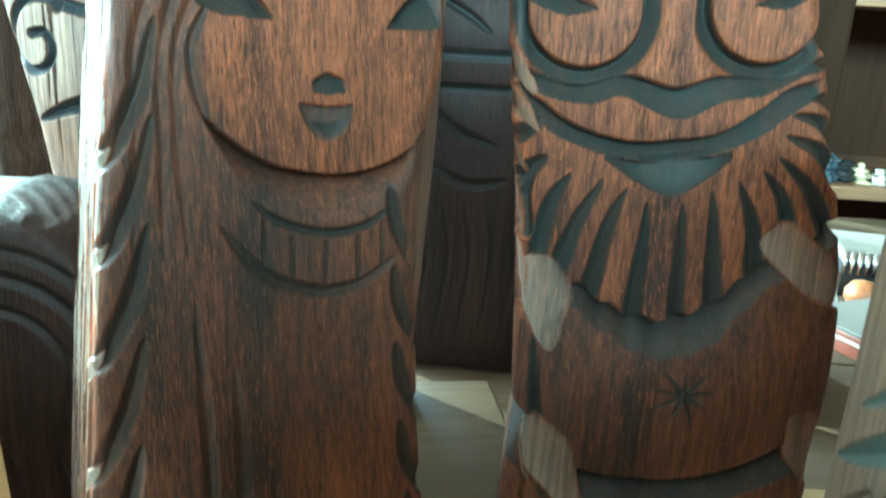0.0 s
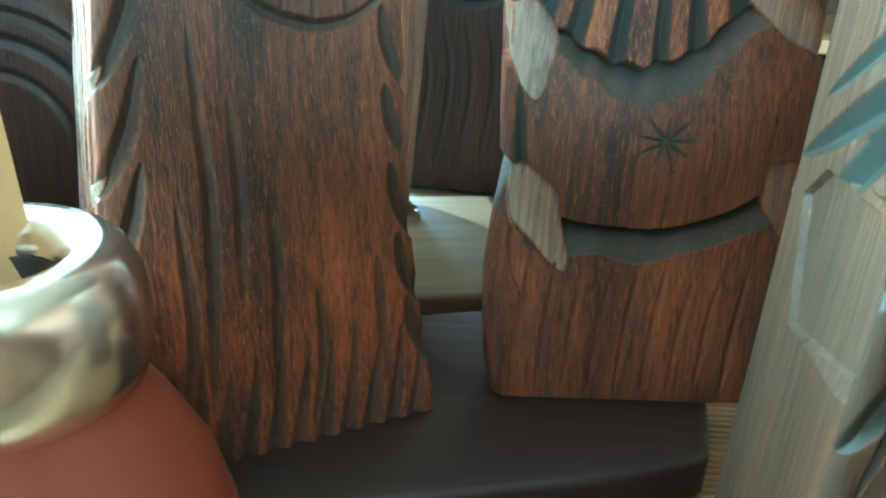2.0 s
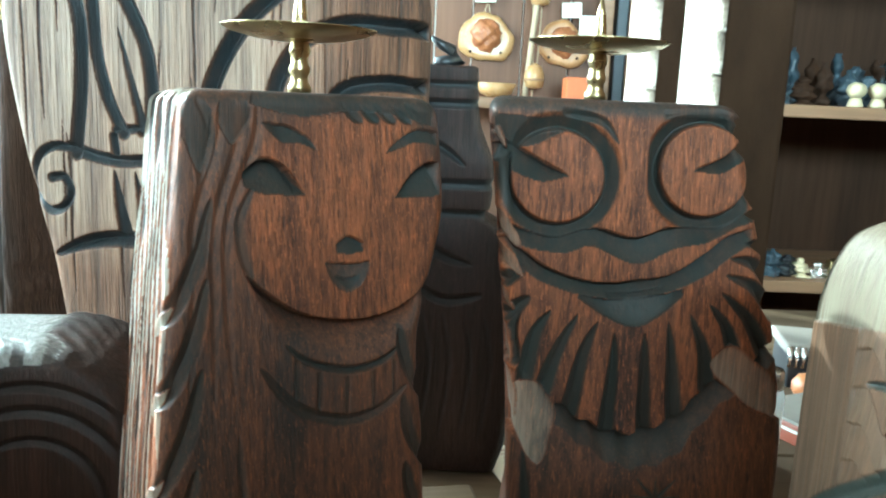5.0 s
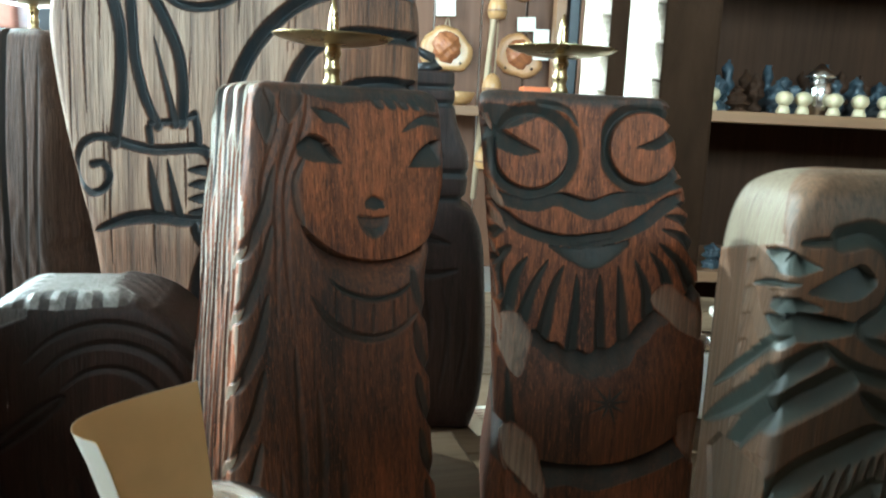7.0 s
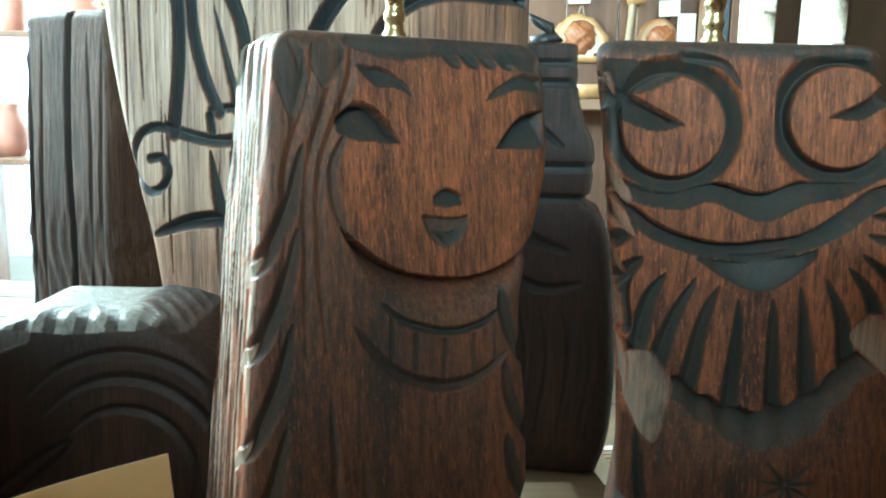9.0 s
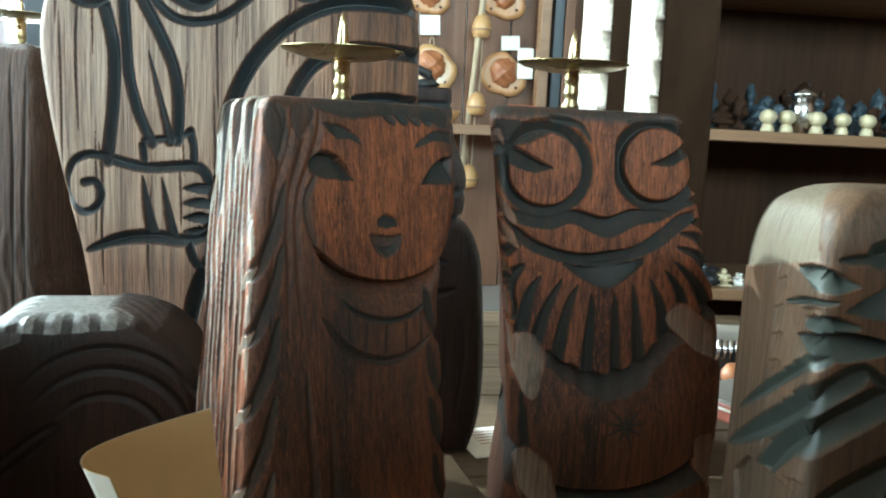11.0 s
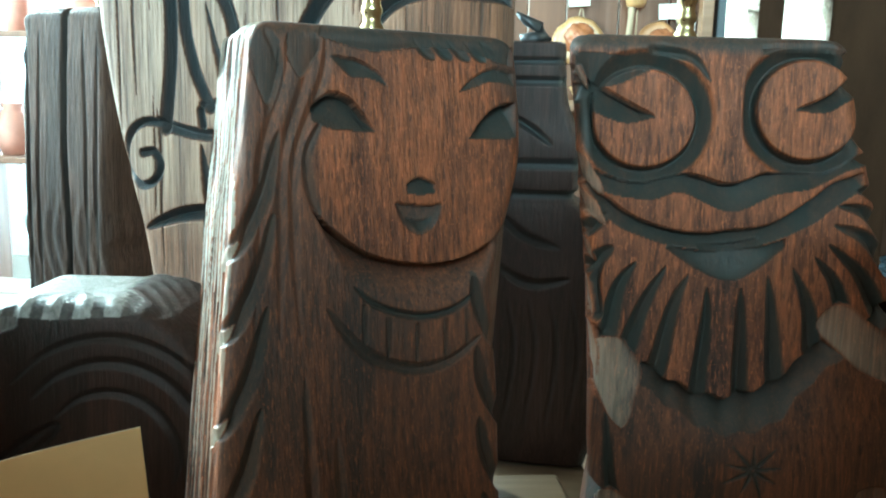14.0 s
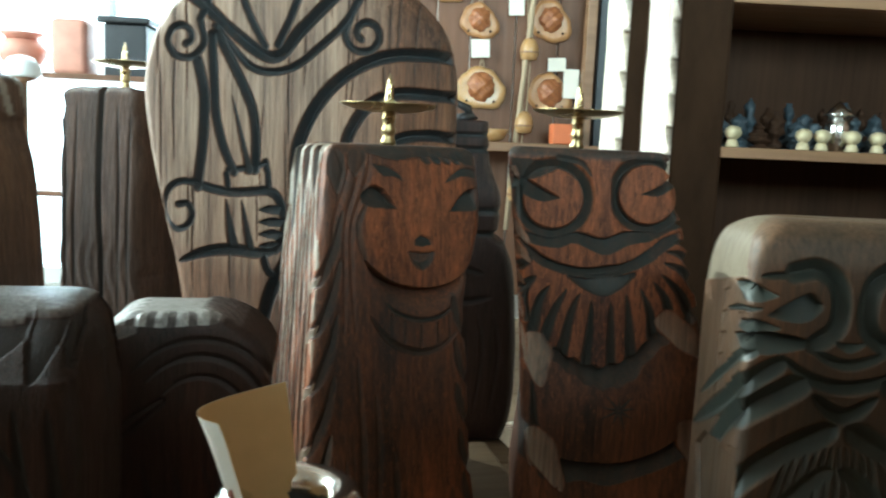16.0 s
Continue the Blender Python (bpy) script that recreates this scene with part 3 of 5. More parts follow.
    sc([(0.034, 0.930), (0.043, 0.9205), (0.058, 0.9105), (0.078, 0.9062), (0.095, 0.9068), (0.110, 0.9125), (0.121, 0.922)],
       [(0.034, 0.929), (0.043, 0.9105), (0.052, 0.8975), (0.078, 0.8865), (0.095, 0.8885), (0.110, 0.8980), (0.121, 0.910)], 0.0110, power=2.2, cut=0.5)
    # necklace
    g([(0.050, 0.8985), (0.060, 0.890), (0.078, 0.8845), (0.094, 0.8865), (0.105, 0.8935)], 0.0020, 0.0030, True)
    g([(0.039, 0.8905), (0.047, 0.8790), (0.058, 0.8690), (0.0755, 0.8632), (0.092, 0.8655), (0.106, 0.8745)], 0.0030, 0.0034, True, cut=0.85)
    for a, b in ((0.0545, 0.892), (0.0645, 0.886), (0.0770, 0.883), (0.0900, 0.884), (0.100, 0.888)):
        g([(a, b - 0.002), (a - 0.0005, b - 0.016)], 0.0012, 0.0022, False, cut=0.75)
    # the fringe is one dark sloping cut under the top
    sc([(0.040, 1.001), (0.070, 1.001), (0.100, 1.001), (0.126, 1.000)], [(0.040, 0.9960), (0.062, 0.9915), (0.085, 0.9945), (0.105, 0.9935), (0.126, 0.9880)], 0.0026, "bottom", cut=0.92)
    # leaf cuts where the hair parts
    sc([(0.0130, 0.992), (0.0185, 0.999), (0.0245, 0.993)], [(0.0130, 0.982), (0.0190, 0.969), (0.0245, 0.984)], 0.0032, "bottom", cut=0.9)
    sc([(0.0270, 0.996), (0.0330, 0.9995), (0.0400, 0.996)], [(0.0270, 0.988), (0.0320, 0.980), (0.0400, 0.990)], 0.0026, "bottom", cut=0.85)
    # notches along the fringe
    for a in (0.080, 0.088, 0.096, 0.104, 0.112):
        g([(a, 0.9985), (a + 0.004, 0.994), (a + 0.009, 0.9895)], 0.0033, 0.0028, True)
    # long folds of the robe
    for a, top, low, dx in ((0.029, 0.865, 0.715, -0.006), (0.041, 0.84, 0.76, -0.002), (0.053, 0.80, 0.73, -0.003), (0.070, 0.76, 0.70, -0.006), (0.097, 0.77, 0.71, 0.004), (0.018, 0.80, 0.70, -0.008)):
        g([(a, top), (a + 0.001, (top + low) / 2), (a + dx, low)], 0.0034, 0.0018, True, cut=0.72)
    for k in range(11):
        a = 0.002 + 0.0108 * k
        g([(a + 0.008, 0.737 + 0.007 * math.sin(k * 2.1)), (a + 0.005, 0.715), (a - 0.001, 0.690)], 0.0046, 0.0030, "start", cut=0.75)


lv1 = [(0.694, -0.02, 0.1225, 0.2305, 0.305), (0.72, -0.018, 0.1205, 0.2375, 0.307), (0.76, -0.0145, 0.1165, 0.244, 0.311), (0.8, -0.0105, 0.1145, 0.2502, 0.315), (0.85, -0.0055, 0.115, 0.2579, 0.32), (0.89, -0.001, 0.114, 0.2641, 0.324),
       (0.918, 0.002, 0.121, 0.2684, 0.333), (0.95, 0.006, 0.13, 0.2734, 0.333), (0.985, 0.01, 0.13, 0.2788, 0.333), (1.001, 0.012, 0.1275, 0.2811, 0.333)]
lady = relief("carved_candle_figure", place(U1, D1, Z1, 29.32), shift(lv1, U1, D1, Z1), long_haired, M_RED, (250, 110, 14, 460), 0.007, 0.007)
tagged(lady, "red-brown carved wooden candle holder with long fluted hair lines", "carved figure", "carved candle holders")

U2, D2, Z2 = 0.09, 0.32, 0.698


def bearded(c, Z, L, R):
    c.u = c.u + U2
    c.v = c.v + Z2
    L, R = L + U2, R + U2
    u, v = c.u, c.v
    g, sc = c.groove, c.scoop
    # two round goggle rings with a proud disc in each
    for cx, cy, rx, ry in ((0.0462, 0.9680, 0.0221, 0.0212), (0.1168, 0.9732, 0.0220, 0.0214)):
        rr = np.hypot((u - cx) / rx, (v - cy) / ry)
        ring = np.clip((rr - 0.98) / 0.10, 0, 1) * np.clip((1.42 - rr) / 0.34, 0, 1)
        near = np.hypot(u - cx, v - cy) < 0.04
        c.d = np.where(near, np.maximum(c.d, ring * 0.0062), c.d)
        c.c = np.where(near, np.maximum(c.c, np.clip((rr - 0.99) / 0.04, 0, 1) * np.clip((1.37 - rr) / 0.06, 0, 1)), c.c)
    # bridge of the nose stays proud between the rings
    bridge = np.clip((0.0068 + np.clip((0.958 - v) * 0.65, 0, 0.010) - np.abs(u - 0.0832)) / 0.0016, 0, 1) * (v > 0.940) * (v < 0.9935)
    c.d = c.d * (1 - bridge)
    c.c = c.c * (1 - bridge)
    # wedge cuts in the eyes and the brow leaf
    sc([(0.015, 0.987), (0.0265, 0.9815), (0.0365, 0.9763), (0.0512, 0.9686)], [(0.015, 0.974), (0.0265, 0.9690), (0.0387, 0.9655), (0.0512, 0.9683)], 0.0075)
    sc([(0.1111, 0.9733), (0.1253, 0.9799), (0.1347, 0.9885), (0.1420, 0.991)], [(0.1111, 0.9729), (0.1237, 0.9722), (0.1330, 0.977), (0.1420, 0.981)], 0.0075)
    sc([(0.015, 0.9960), (0.0341, 0.9948), (0.0527, 0.9925)], [(0.015, 0.9875), (0.0308, 0.9815), (0.0527, 0.9908)], 0.0036, "bottom", cut=0.92)
    sc([(0.096, 1.0000), (0.115, 1.0015), (0.137, 0.9975)], [(0.096, 0.9960), (0.115, 0.9970), (0.137, 0.9890)], 0.0028, cut=0.9)
    g([(0.050, 0.9975), (0.066, 0.9940), (0.0745, 0.984)], 0.0036, 0.0034, "end")
    c.c = np.where(v > 0.995, np.maximum(c.c, 0.85 * np.clip((v - 0.995) / 0.004, 0, 1)), c.c)
    # moustache band
    sc([(0.016, 0.9490), (0.0228, 0.9465), (0.034, 0.9424), (0.047, 0.9402), (0.0656, 0.9448), (0.0846, 0.9408), (0.1016, 0.9463), (0.1248, 0.9465), (0.1401, 0.9545), (0.152, 0.957)],
       [(0.016, 0.9415), (0.023, 0.9394), (0.0342, 0.9344), (0.051, 0.9330), (0.064, 0.9361), (0.0851, 0.9285), (0.1039, 0.9363), (0.1192, 0.9395), (0.1364, 0.9483), (0.152, 0.951)], 0.0064, power=0.8)
    # smile
    sc([(0.020, 0.9400), (0.0306, 0.9343), (0.0419, 0.9265), (0.0551, 0.9215), (0.0721, 0.9191), (0.0853, 0.9209), (0.1025, 0.9239), (0.1194, 0.9349), (0.1300, 0.9430), (0.142, 0.9470)],
       [(0.020, 0.9330), (0.0289, 0.9271), (0.0384, 0.9201), (0.0554, 0.9142), (0.0705, 0.9119), (0.0857, 0.9122), (0.1009, 0.9153), (0.1199, 0.9239), (0.1300, 0.9320), (0.142, 0.9400)], 0.0066, power=0.9)
    sc([(0.058, 0.9135), (0.072, 0.9115), (0.0860, 0.9120), (0.100, 0.9145), (0.109, 0.9175)], [(0.058, 0.9118), (0.0727, 0.9028), (0.0862, 0.8988), (0.0993, 0.9052), (0.109, 0.9140)], 0.0045, power=0.6)
    sc([(0.0685, 0.9142), (0.0855, 0.9150), (0.1018, 0.9184)], [(0.0685, 0.9133), (0.0859, 0.9058), (0.1018, 0.9165)], 0.0060)
    # beard: hollowed ribs that fan out below the smile
    edge_t = smooth_line([(-0.02, 0.905), (0.0163, 0.890), (0.025, 0.8786), (0.0344, 0.8715), (0.0420, 0.8670), (0.0535, 0.8600), (0.0640, 0.8540), (0.0736, 0.8500), (0.083, 0.8490), (0.0918, 0.8505), (0.107, 0.8560), (0.115, 0.8635), (0.123, 0.8705), (0.1373, 0.8800), (0.1508, 0.8880), (0.165, 0.897), (0.21, 0.91)])
    low = np.interp(u, edge_t[:, 0], edge_t[:, 1]) + 0.0011 * np.sin(u * 500)
    for ax, ay, bx, by, ex, ey, wd in ((0.0314, 0.9074, 0.0272, 0.8966, 0.0284, 0.8830, 0.0034), (0.0454, 0.9059, 0.0383, 0.8950, 0.0342, 0.8760, 0.0042),
                                       (0.0585, 0.9044, 0.0497, 0.8879, 0.0420, 0.8660, 0.0040), (0.0681, 0.9009, 0.0620, 0.8863, 0.0557, 0.8585, 0.0038),
                                       (0.0764, 0.8956, 0.0764, 0.8792, 0.0736, 0.8510, 0.0034), (0.0911, 0.8959, 0.0918, 0.8775, 0.0918, 0.8510, 0.0034),
                                       (0.1024, 0.9016, 0.1051, 0.8814, 0.1070, 0.8560, 0.0038), (0.1129, 0.9054, 0.1203, 0.8890, 0.1230, 0.8710, 0.0040)):
        g([(ax, ay), (bx, by), (ex, ey)], wd * 1.3, 0.0056, "start")
    for ax, ay, bx, by, ex, ey, wd in ((0.1224, 0.9102, 0.1317, 0.8984, 0.1373, 0.8810, 0.0040), (0.1280, 0.9159, 0.1413, 0.9041, 0.1508, 0.8884, 0.0040),
                                       (0.1296, 0.9242, 0.1436, 0.9190, 0.1560, 0.9070, 0.0042), (0.1312, 0.9325, 0.1431, 0.9301, 0.1540, 0.9215, 0.0040), (0.1339, 0.9400, 0.1427, 0.9393, 0.1510, 0.9366, 0.0030)):
        g([(ax, ay), (bx, by), (ex, ey)], wd * 1.3, 0.0056, "start")
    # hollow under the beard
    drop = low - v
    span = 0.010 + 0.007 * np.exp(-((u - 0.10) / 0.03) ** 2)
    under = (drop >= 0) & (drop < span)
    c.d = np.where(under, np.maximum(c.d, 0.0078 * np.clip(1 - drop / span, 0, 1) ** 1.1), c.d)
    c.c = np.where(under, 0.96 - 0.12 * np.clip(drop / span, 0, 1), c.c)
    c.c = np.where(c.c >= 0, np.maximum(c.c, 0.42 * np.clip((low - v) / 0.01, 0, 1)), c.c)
    # cheek tufts on the left edge
    for a, b in ((0.936, 0.0), (0.921, 0.001), (0.905, 0.002)):
        g([(0.018 + b, a - 0.006), (0.024 + b, a), (0.033 + b, a + 0.007)], 0.0042, 0.0046, True)
    # star cut in the belly
    for k in range(9):
        a = radians(8 + 40 * k)
        ln = 0.0155 if k % 2 else 0.0125
        g([(0.0978 + 0.0015 * math.cos(a), 0.8183 + 0.0015 * math.sin(a)), (0.0978 + ln * math.cos(a), 0.8183 + ln * 0.9 * math.sin(a))], 0.0013, 0.0016, "end")
    # belly edge and belt
    g([(0.034, 0.845), (0.0355, 0.825), (0.038, 0.806), (0.044, 0.797)], 0.0045, 0.0050, "start")
    belt_t = smooth_line([(0.0, 0.83), (0.030, 0.8080), (0.038, 0.8010), (0.047, 0.7890), (0.060, 0.7815), (0.0801, 0.7789), (0.105, 0.7795), (0.130, 0.7880), (0.1534, 0.8032), (0.17, 0.812), (0.2, 0.82)])
    belt_b = smooth_line([(0.0, 0.80), (0.030, 0.7830), (0.042, 0.7690), (0.058, 0.7645), (0.075, 0.7660), (0.092, 0.7620), (0.112, 0.7670), (0.132, 0.7740), (0.1525, 0.7835), (0.17, 0.785), (0.2, 0.79)])
    bt, bb = np.interp(u, belt_t[:, 0], belt_t[:, 1]), np.interp(u, belt_b[:, 0], belt_b[:, 1])
    f = (v - bb) / np.maximum(bt - bb, 1e-5)
    inn = (f > 0) & (f < 1)
    c.d = np.where(inn, np.maximum(c.d, 0.0098 * np.clip(f, 0, 1) ** 1.1), c.d)
    c.c = np.where(inn, np.where(f > 0.55, 1.0, 0.93), c.c)
    # chips at the collar, the belt and the cheek, window reflection painted on as pale colour
    c.chip((0.0310, 0.8720), (0.0415, 0.8330), 0.0155, 0.0034, 0.62)
    c.chip((0.0225, 0.8790), (0.0290, 0.8540), 0.0050, 0.0030, 0.8)
    c.chip((0.1270, 0.8860), (0.1660, 0.8540), 0.0130, 0.0034, 0.45)
    c.chip((0.0300, 0.8010), (0.0370, 0.7740), 0.0052, 0.0040, 0.55)
    c.chip((0.0320, 0.8040), (0.0600, 0.7570), 0.0140, 0.0040, 0.62)
    c.chip((0.0360, 0.7760), (0.0420, 0.7450), 0.0050, 0.0020, 0.08)
    c.chip((0.1490, 0.8110), (0.1585, 0.7750), 0.0125, 0.0040, 0.40)
    for ax, ay, bx, by, hw, pale in ((0.0125, 0.9520, 0.0300, 0.9345, 0.0060, 0.50), (0.0155, 0.9365, 0.0315, 0.9215, 0.0050, 0.42), (0.0165, 0.9180, 0.0265, 0.9050, 0.0042, 0.50), (0.0200, 0.9020, 0.0265, 0.8800, 0.0036, 0.45), (0.0140, 0.9900, 0.0205, 0.9800, 0.0030, 0.40)):
        c.chip((ax, ay), (bx, by), hw, 0.0030, pale)
    # skirt folds
    for k in range(10):
        a = 0.040 + 0.0125 * k
        g([(a + 0.004, 0.757 + 0.004 * math.sin(k * 1.7)), (a + 0.001, 0.73), (a - 0.001, 0.700)], 0.0026, 0.0016, True, cut=0.4)


lv2 = [(0.6943, 0.031, 0.1570, 0.2712, 0.372), (0.716, 0.0265, 0.1570, 0.2728, 0.372), (0.7465, 0.0245, 0.1580, 0.2770, 0.372), (0.765, 0.025, 0.1590, 0.2800, 0.372), (0.80, 0.0285, 0.1612, 0.2840, 0.372), (0.830, 0.0275, 0.1635, 0.2878, 0.372), (0.857, 0.0265, 0.1630, 0.2912, 0.371),
       (0.90, 0.0235, 0.1565, 0.2966, 0.370), (0.9385, 0.0195, 0.1475, 0.3015, 0.370), (0.97, 0.0165, 0.1400, 0.3054, 0.369), (0.990, 0.0140, 0.1360, 0.3079, 0.369), (1.004, 0.0135, 0.1335, 0.3097, 0.369)]


def belly(f, z):
    zz = z + Z2
    return 0.006 * np.sin(np.pi * f) * np.exp(-((zz - 0.822) / 0.03) ** 2)


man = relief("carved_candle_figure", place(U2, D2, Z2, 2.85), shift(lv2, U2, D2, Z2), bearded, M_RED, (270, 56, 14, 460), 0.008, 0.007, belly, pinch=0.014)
tagged(man, "red-brown carved wooden candle holder with ribbed beard shape and star-cut belly", "carved figure", "carved candle holders")

# the slab that both stand on
def plinth():
    """A thick board with a gently bowed front and rounded edges."""
    line = smooth_line([(-0.158, 0.200), (-0.150, 0.172), (-0.049, 0.193), (0.049, 0.216), (0.096, 0.230), (0.111, 0.239), (0.116, 0.252), (0.127, 0.301), (0.134, 0.345), (0.120, 0.372), (0.050, 0.368), (-0.060, 0.336), (-0.146, 0.290), (-0.160, 0.250), (-0.158, 0.200)], 6)[:-1]
    bm = bmesh.new()
    rings = []
    for z, inset in ((0.6685, 0.003), (0.672, 0.0), (0.689, 0.0), (0.6925, 0.0012), (0.6940, 0.0045)):
        rings.append([bm.verts.new((x + (-0.012 - x) * inset / 0.12, y + (0.272 - y) * inset / 0.08, z)) for x, y in line])
    n = len(line)
    for a, b in zip(rings, rings[1:]):
        for i in range(n):
            bm.faces.new((a[i], a[(i + 1) % n], b[(i + 1) % n], b[i]))
    bm.faces.new(rings[0][::-1])
    bm.faces.new(rings[-1])
    bm.transform(Matrix.Translation((0.012, -0.272, -0.694)))
    return bm


slab = part("plinth", plinth(), M_BASE)
slab.matrix_world = pose(-0.012, 0.272, 0.694)
tagged(slab, "dark plum-stained wooden plinth under two carved holders", "plinth")


def pricket(m, dish=0.034):
    p = thing("candle_pricket", m, "brass candle pricket with shallow dish and spike", "candle holder", "brass prickets")
    part("stem", lathe([(0.0052, 0), (0.0054, 0.003), (0.0040, 0.005), (0.0039, 0.008), (0.0047, 0.0095), (0.0047, 0.0115), (0.0039, 0.013), (0.0039, 0.0165), (0.0047, 0.018), (0.0047, 0.020), (0.0040, 0.022), (0.0042, 0.0225)], 24), M_BRASS, p)
    part("dish", lathe([(0.004, 0.0225), (0.012, 0.0228), (dish * 0.6, 0.0238), (dish * 0.9, 0.0262), (dish, 0.0280), (dish + 0.0004, 0.0285), (dish - 0.0006, 0.0287), (dish * 0.9, 0.0270), (dish * 0.6, 0.0247), (0.004, 0.0236)], 56), M_BRASS, p)
    part("spike", lathe([(0.0032, 0.0240), (0.0034, 0.030), (0.0030, 0.036), (0.0020, 0.043), (0.0004, 0.0495)], 16), M_BRASS, p)
    return p


pricket(pose(-0.089, 0.305, 1.0005))
pricket(pose(0.052, 0.339, 1.0035))

# ---- more carved pieces on the table ----


def third(c, Z, L, R):
    c.v = c.v + TABLE + 0.0045
    u, v = c.u, c.v
    g, sc = c.groove, c.scoop
    side = np.clip((L + 0.003 - u) / 0.003, 0, 1) * (u > -0.5)
    # chisel-planed side: small tilted facets near the corner, a duller strip behind them
    q = (v + 0.35 * u + 0.003 * np.sin(u * 260)) / 0.0125
    facet = side * (u > -0.088) * (v < 0.938) * (v > 0.790)
    c.d = np.maximum(c.d, facet * 0.0014 * (q - np.floor(q)))
    c.c = np.where(facet > 0.5, -0.05 - 0.22 * np.mod(np.floor(q) * 0.37, 1), c.c)
    strip = side * (u <= -0.088) * (v < 0.934)
    c.c = np.where(strip > 0.5, -0.12 * np.clip((0.925 - v) / 0.02, 0, 1), c.c)
    # planed cap over the corner, its window sheen painted pale; duller brow
    brow = np.clip((v - 0.946) / 0.006, 0, 1)
    c.c = np.where(brow > 0, -0.22 * brow, c.c)
    cap = side * (v > 0.931 + 0.19 * (u + 0.11)) * (u < -0.0565)
    c.d = np.maximum(c.d, cap * 0.0008)
    c.c = np.where(cap > 0.3, -1.0, c.c)
    # dark stain over the beard
    c.c = np.where((side < 0.5) & (c.c >= 0), np.maximum(c.c, 0.30 * np.clip((0.900 - v) / 0.03, 0, 1)), c.c)
    for s in (1, -1):
        def m(pts, flip=s):
            return [(a if flip > 0 else -0.003 - a, b) for a, b in pts][::flip]

        # goggle ring, brow cut and the leaf of the eye
        g(m([(-0.034, 0.9450), (-0.022, 0.9475), (-0.012, 0.9415), (-0.0085, 0.929), (-0.0105, 0.916), (-0.020, 0.9075)]), 0.0062, 0.0062, False)
        g(m([(-0.052, 0.9425), (-0.040, 0.9435), (-0.029, 0.9450)]), 0.0024, 0.0034, True)
        sc(m([(-0.047, 0.9225), (-0.035, 0.9300), (-0.025, 0.9345), (-0.0185, 0.929)]), m([(-0.047, 0.9215), (-0.034, 0.9190), (-0.025, 0.9200), (-0.0185, 0.926)]), 0.0070)
        # teeth over the corner
        sc(m([(-0.072, 0.9365), (-0.058, 0.9395), (-0.042, 0.9330)]), m([(-0.072, 0.9350), (-0.056, 0.9285), (-0.042, 0.9320)]), 0.0065)
        g(m([(-0.080, 0.9195), (-0.066, 0.9230), (-0.050, 0.9255)]), 0.0020, 0.0040, True)
        sc(m([(-0.062, 0.9170), (-0.052, 0.9195), (-0.040, 0.9160)]), m([(-0.062, 0.9130), (-0.052, 0.9115), (-0.040, 0.9145)]), 0.0055)
        sc(m([(-0.066, 0.9090), (-0.052, 0.9125), (-0.038, 0.9125), (-0.020, 0.9085)]), m([(-0.066, 0.9070), (-0.052, 0.9010), (-0.038, 0.9020), (-0.020, 0.9065)]), 0.0085)
        # sweeping locks from the side on to the front
        for ax, ay, bx, by, ex, ey, wd in ((-0.112, 0.860, -0.083, 0.8810, -0.0570, 0.8990, 0.0036), (-0.120, 0.839, -0.077, 0.8665, -0.0440, 0.8920, 0.0064),
                                           (-0.100, 0.822, -0.066, 0.8600, -0.0300, 0.8830, 0.0080), (-0.068, 0.812, -0.045, 0.8380, -0.0134, 0.8570, 0.0080), (-0.056, 0.775, -0.036, 0.8080, -0.0120, 0.8330, 0.0070)):
            g(m([(ax, ay), (bx, by), (ex, ey), (ex + 0.010, ey + 0.006)]), wd * 1.1, 0.0058 * wd / 0.0075, True)
    # nose, moustache, smile and lip
    sc([(-0.011, 0.9100), (-0.002, 0.9085), (0.007, 0.9100)], [(-0.011, 0.9085), (-0.002, 0.9035), (0.007, 0.9085)], 0.0050)
    g([(-0.026, 0.908), (-0.0134, 0.900), (-0.0019, 0.897), (0.0104, 0.900), (0.023, 0.908)], 0.0036, 0.0042, True)
    g([(-0.038, 0.901), (-0.0234, 0.890), (-0.0086, 0.885), (0.0056, 0.885), (0.0204, 0.890), (0.035, 0.901)], 0.0046, 0.0062, True)
    g([(-0.0190, 0.880), (-0.0060, 0.870), (0.0040, 0.870), (0.0160, 0.880)], 0.0056, 0.0066, True)
    # strands of the beard
    for k in range(13):
        a = -0.85 + 1.7 * k / 12
        x0 = -0.0015 + 0.026 * a
        g([(x0, 0.862 - 0.010 * (1 - a * a)), (x0 + 0.014 * a, 0.82), (x0 + 0.030 * a + 0.002 * math.sin(k), 0.74 + 0.02 * math.cos(k * 1.9))], 0.0030, 0.0026, True, cut=0.8)
    # one broad planed facet low on the side
    fac = np.clip((0.842 - v) / 0.002, 0, 1) * np.clip((v - 0.787 - 0.2 * (u + 0.10)) / 0.002, 0, 1) * np.clip((u + 0.117 - 0.3 * (0.842 - v)) / 0.002, 0, 1) * side * (u > -0.112)
    fac = fac * (v < 0.826 + 0.9 * (u + 0.115))
    c.d = np.where(fac > 0.5, 0.0026, c.d)
    c.c = np.where(fac > 0.5, -0.16, c.c)


lv3 = [(0.0, -0.060, 0.060, -0.008, 0.072), (0.10, -0.0585, 0.0585, -0.003, 0.072), (0.18, -0.0575, 0.0575, 0.0, 0.072), (0.24, -0.0575, 0.0575, 0.0, 0.071), (0.268, -0.0570, 0.0565, 0.001, 0.069), (0.287, -0.053, 0.053, 0.005, 0.064), (0.2995, -0.043, 0.044, 0.012, 0.058)]
c3 = relief("carved_bearded_block", pose(0.163, 0.137, TABLE + 0.0045, 0, 0, -3), lv3, third, M_C, (240, 130, 10, 420), 0.008, 0.010, top_cut=-0.30)
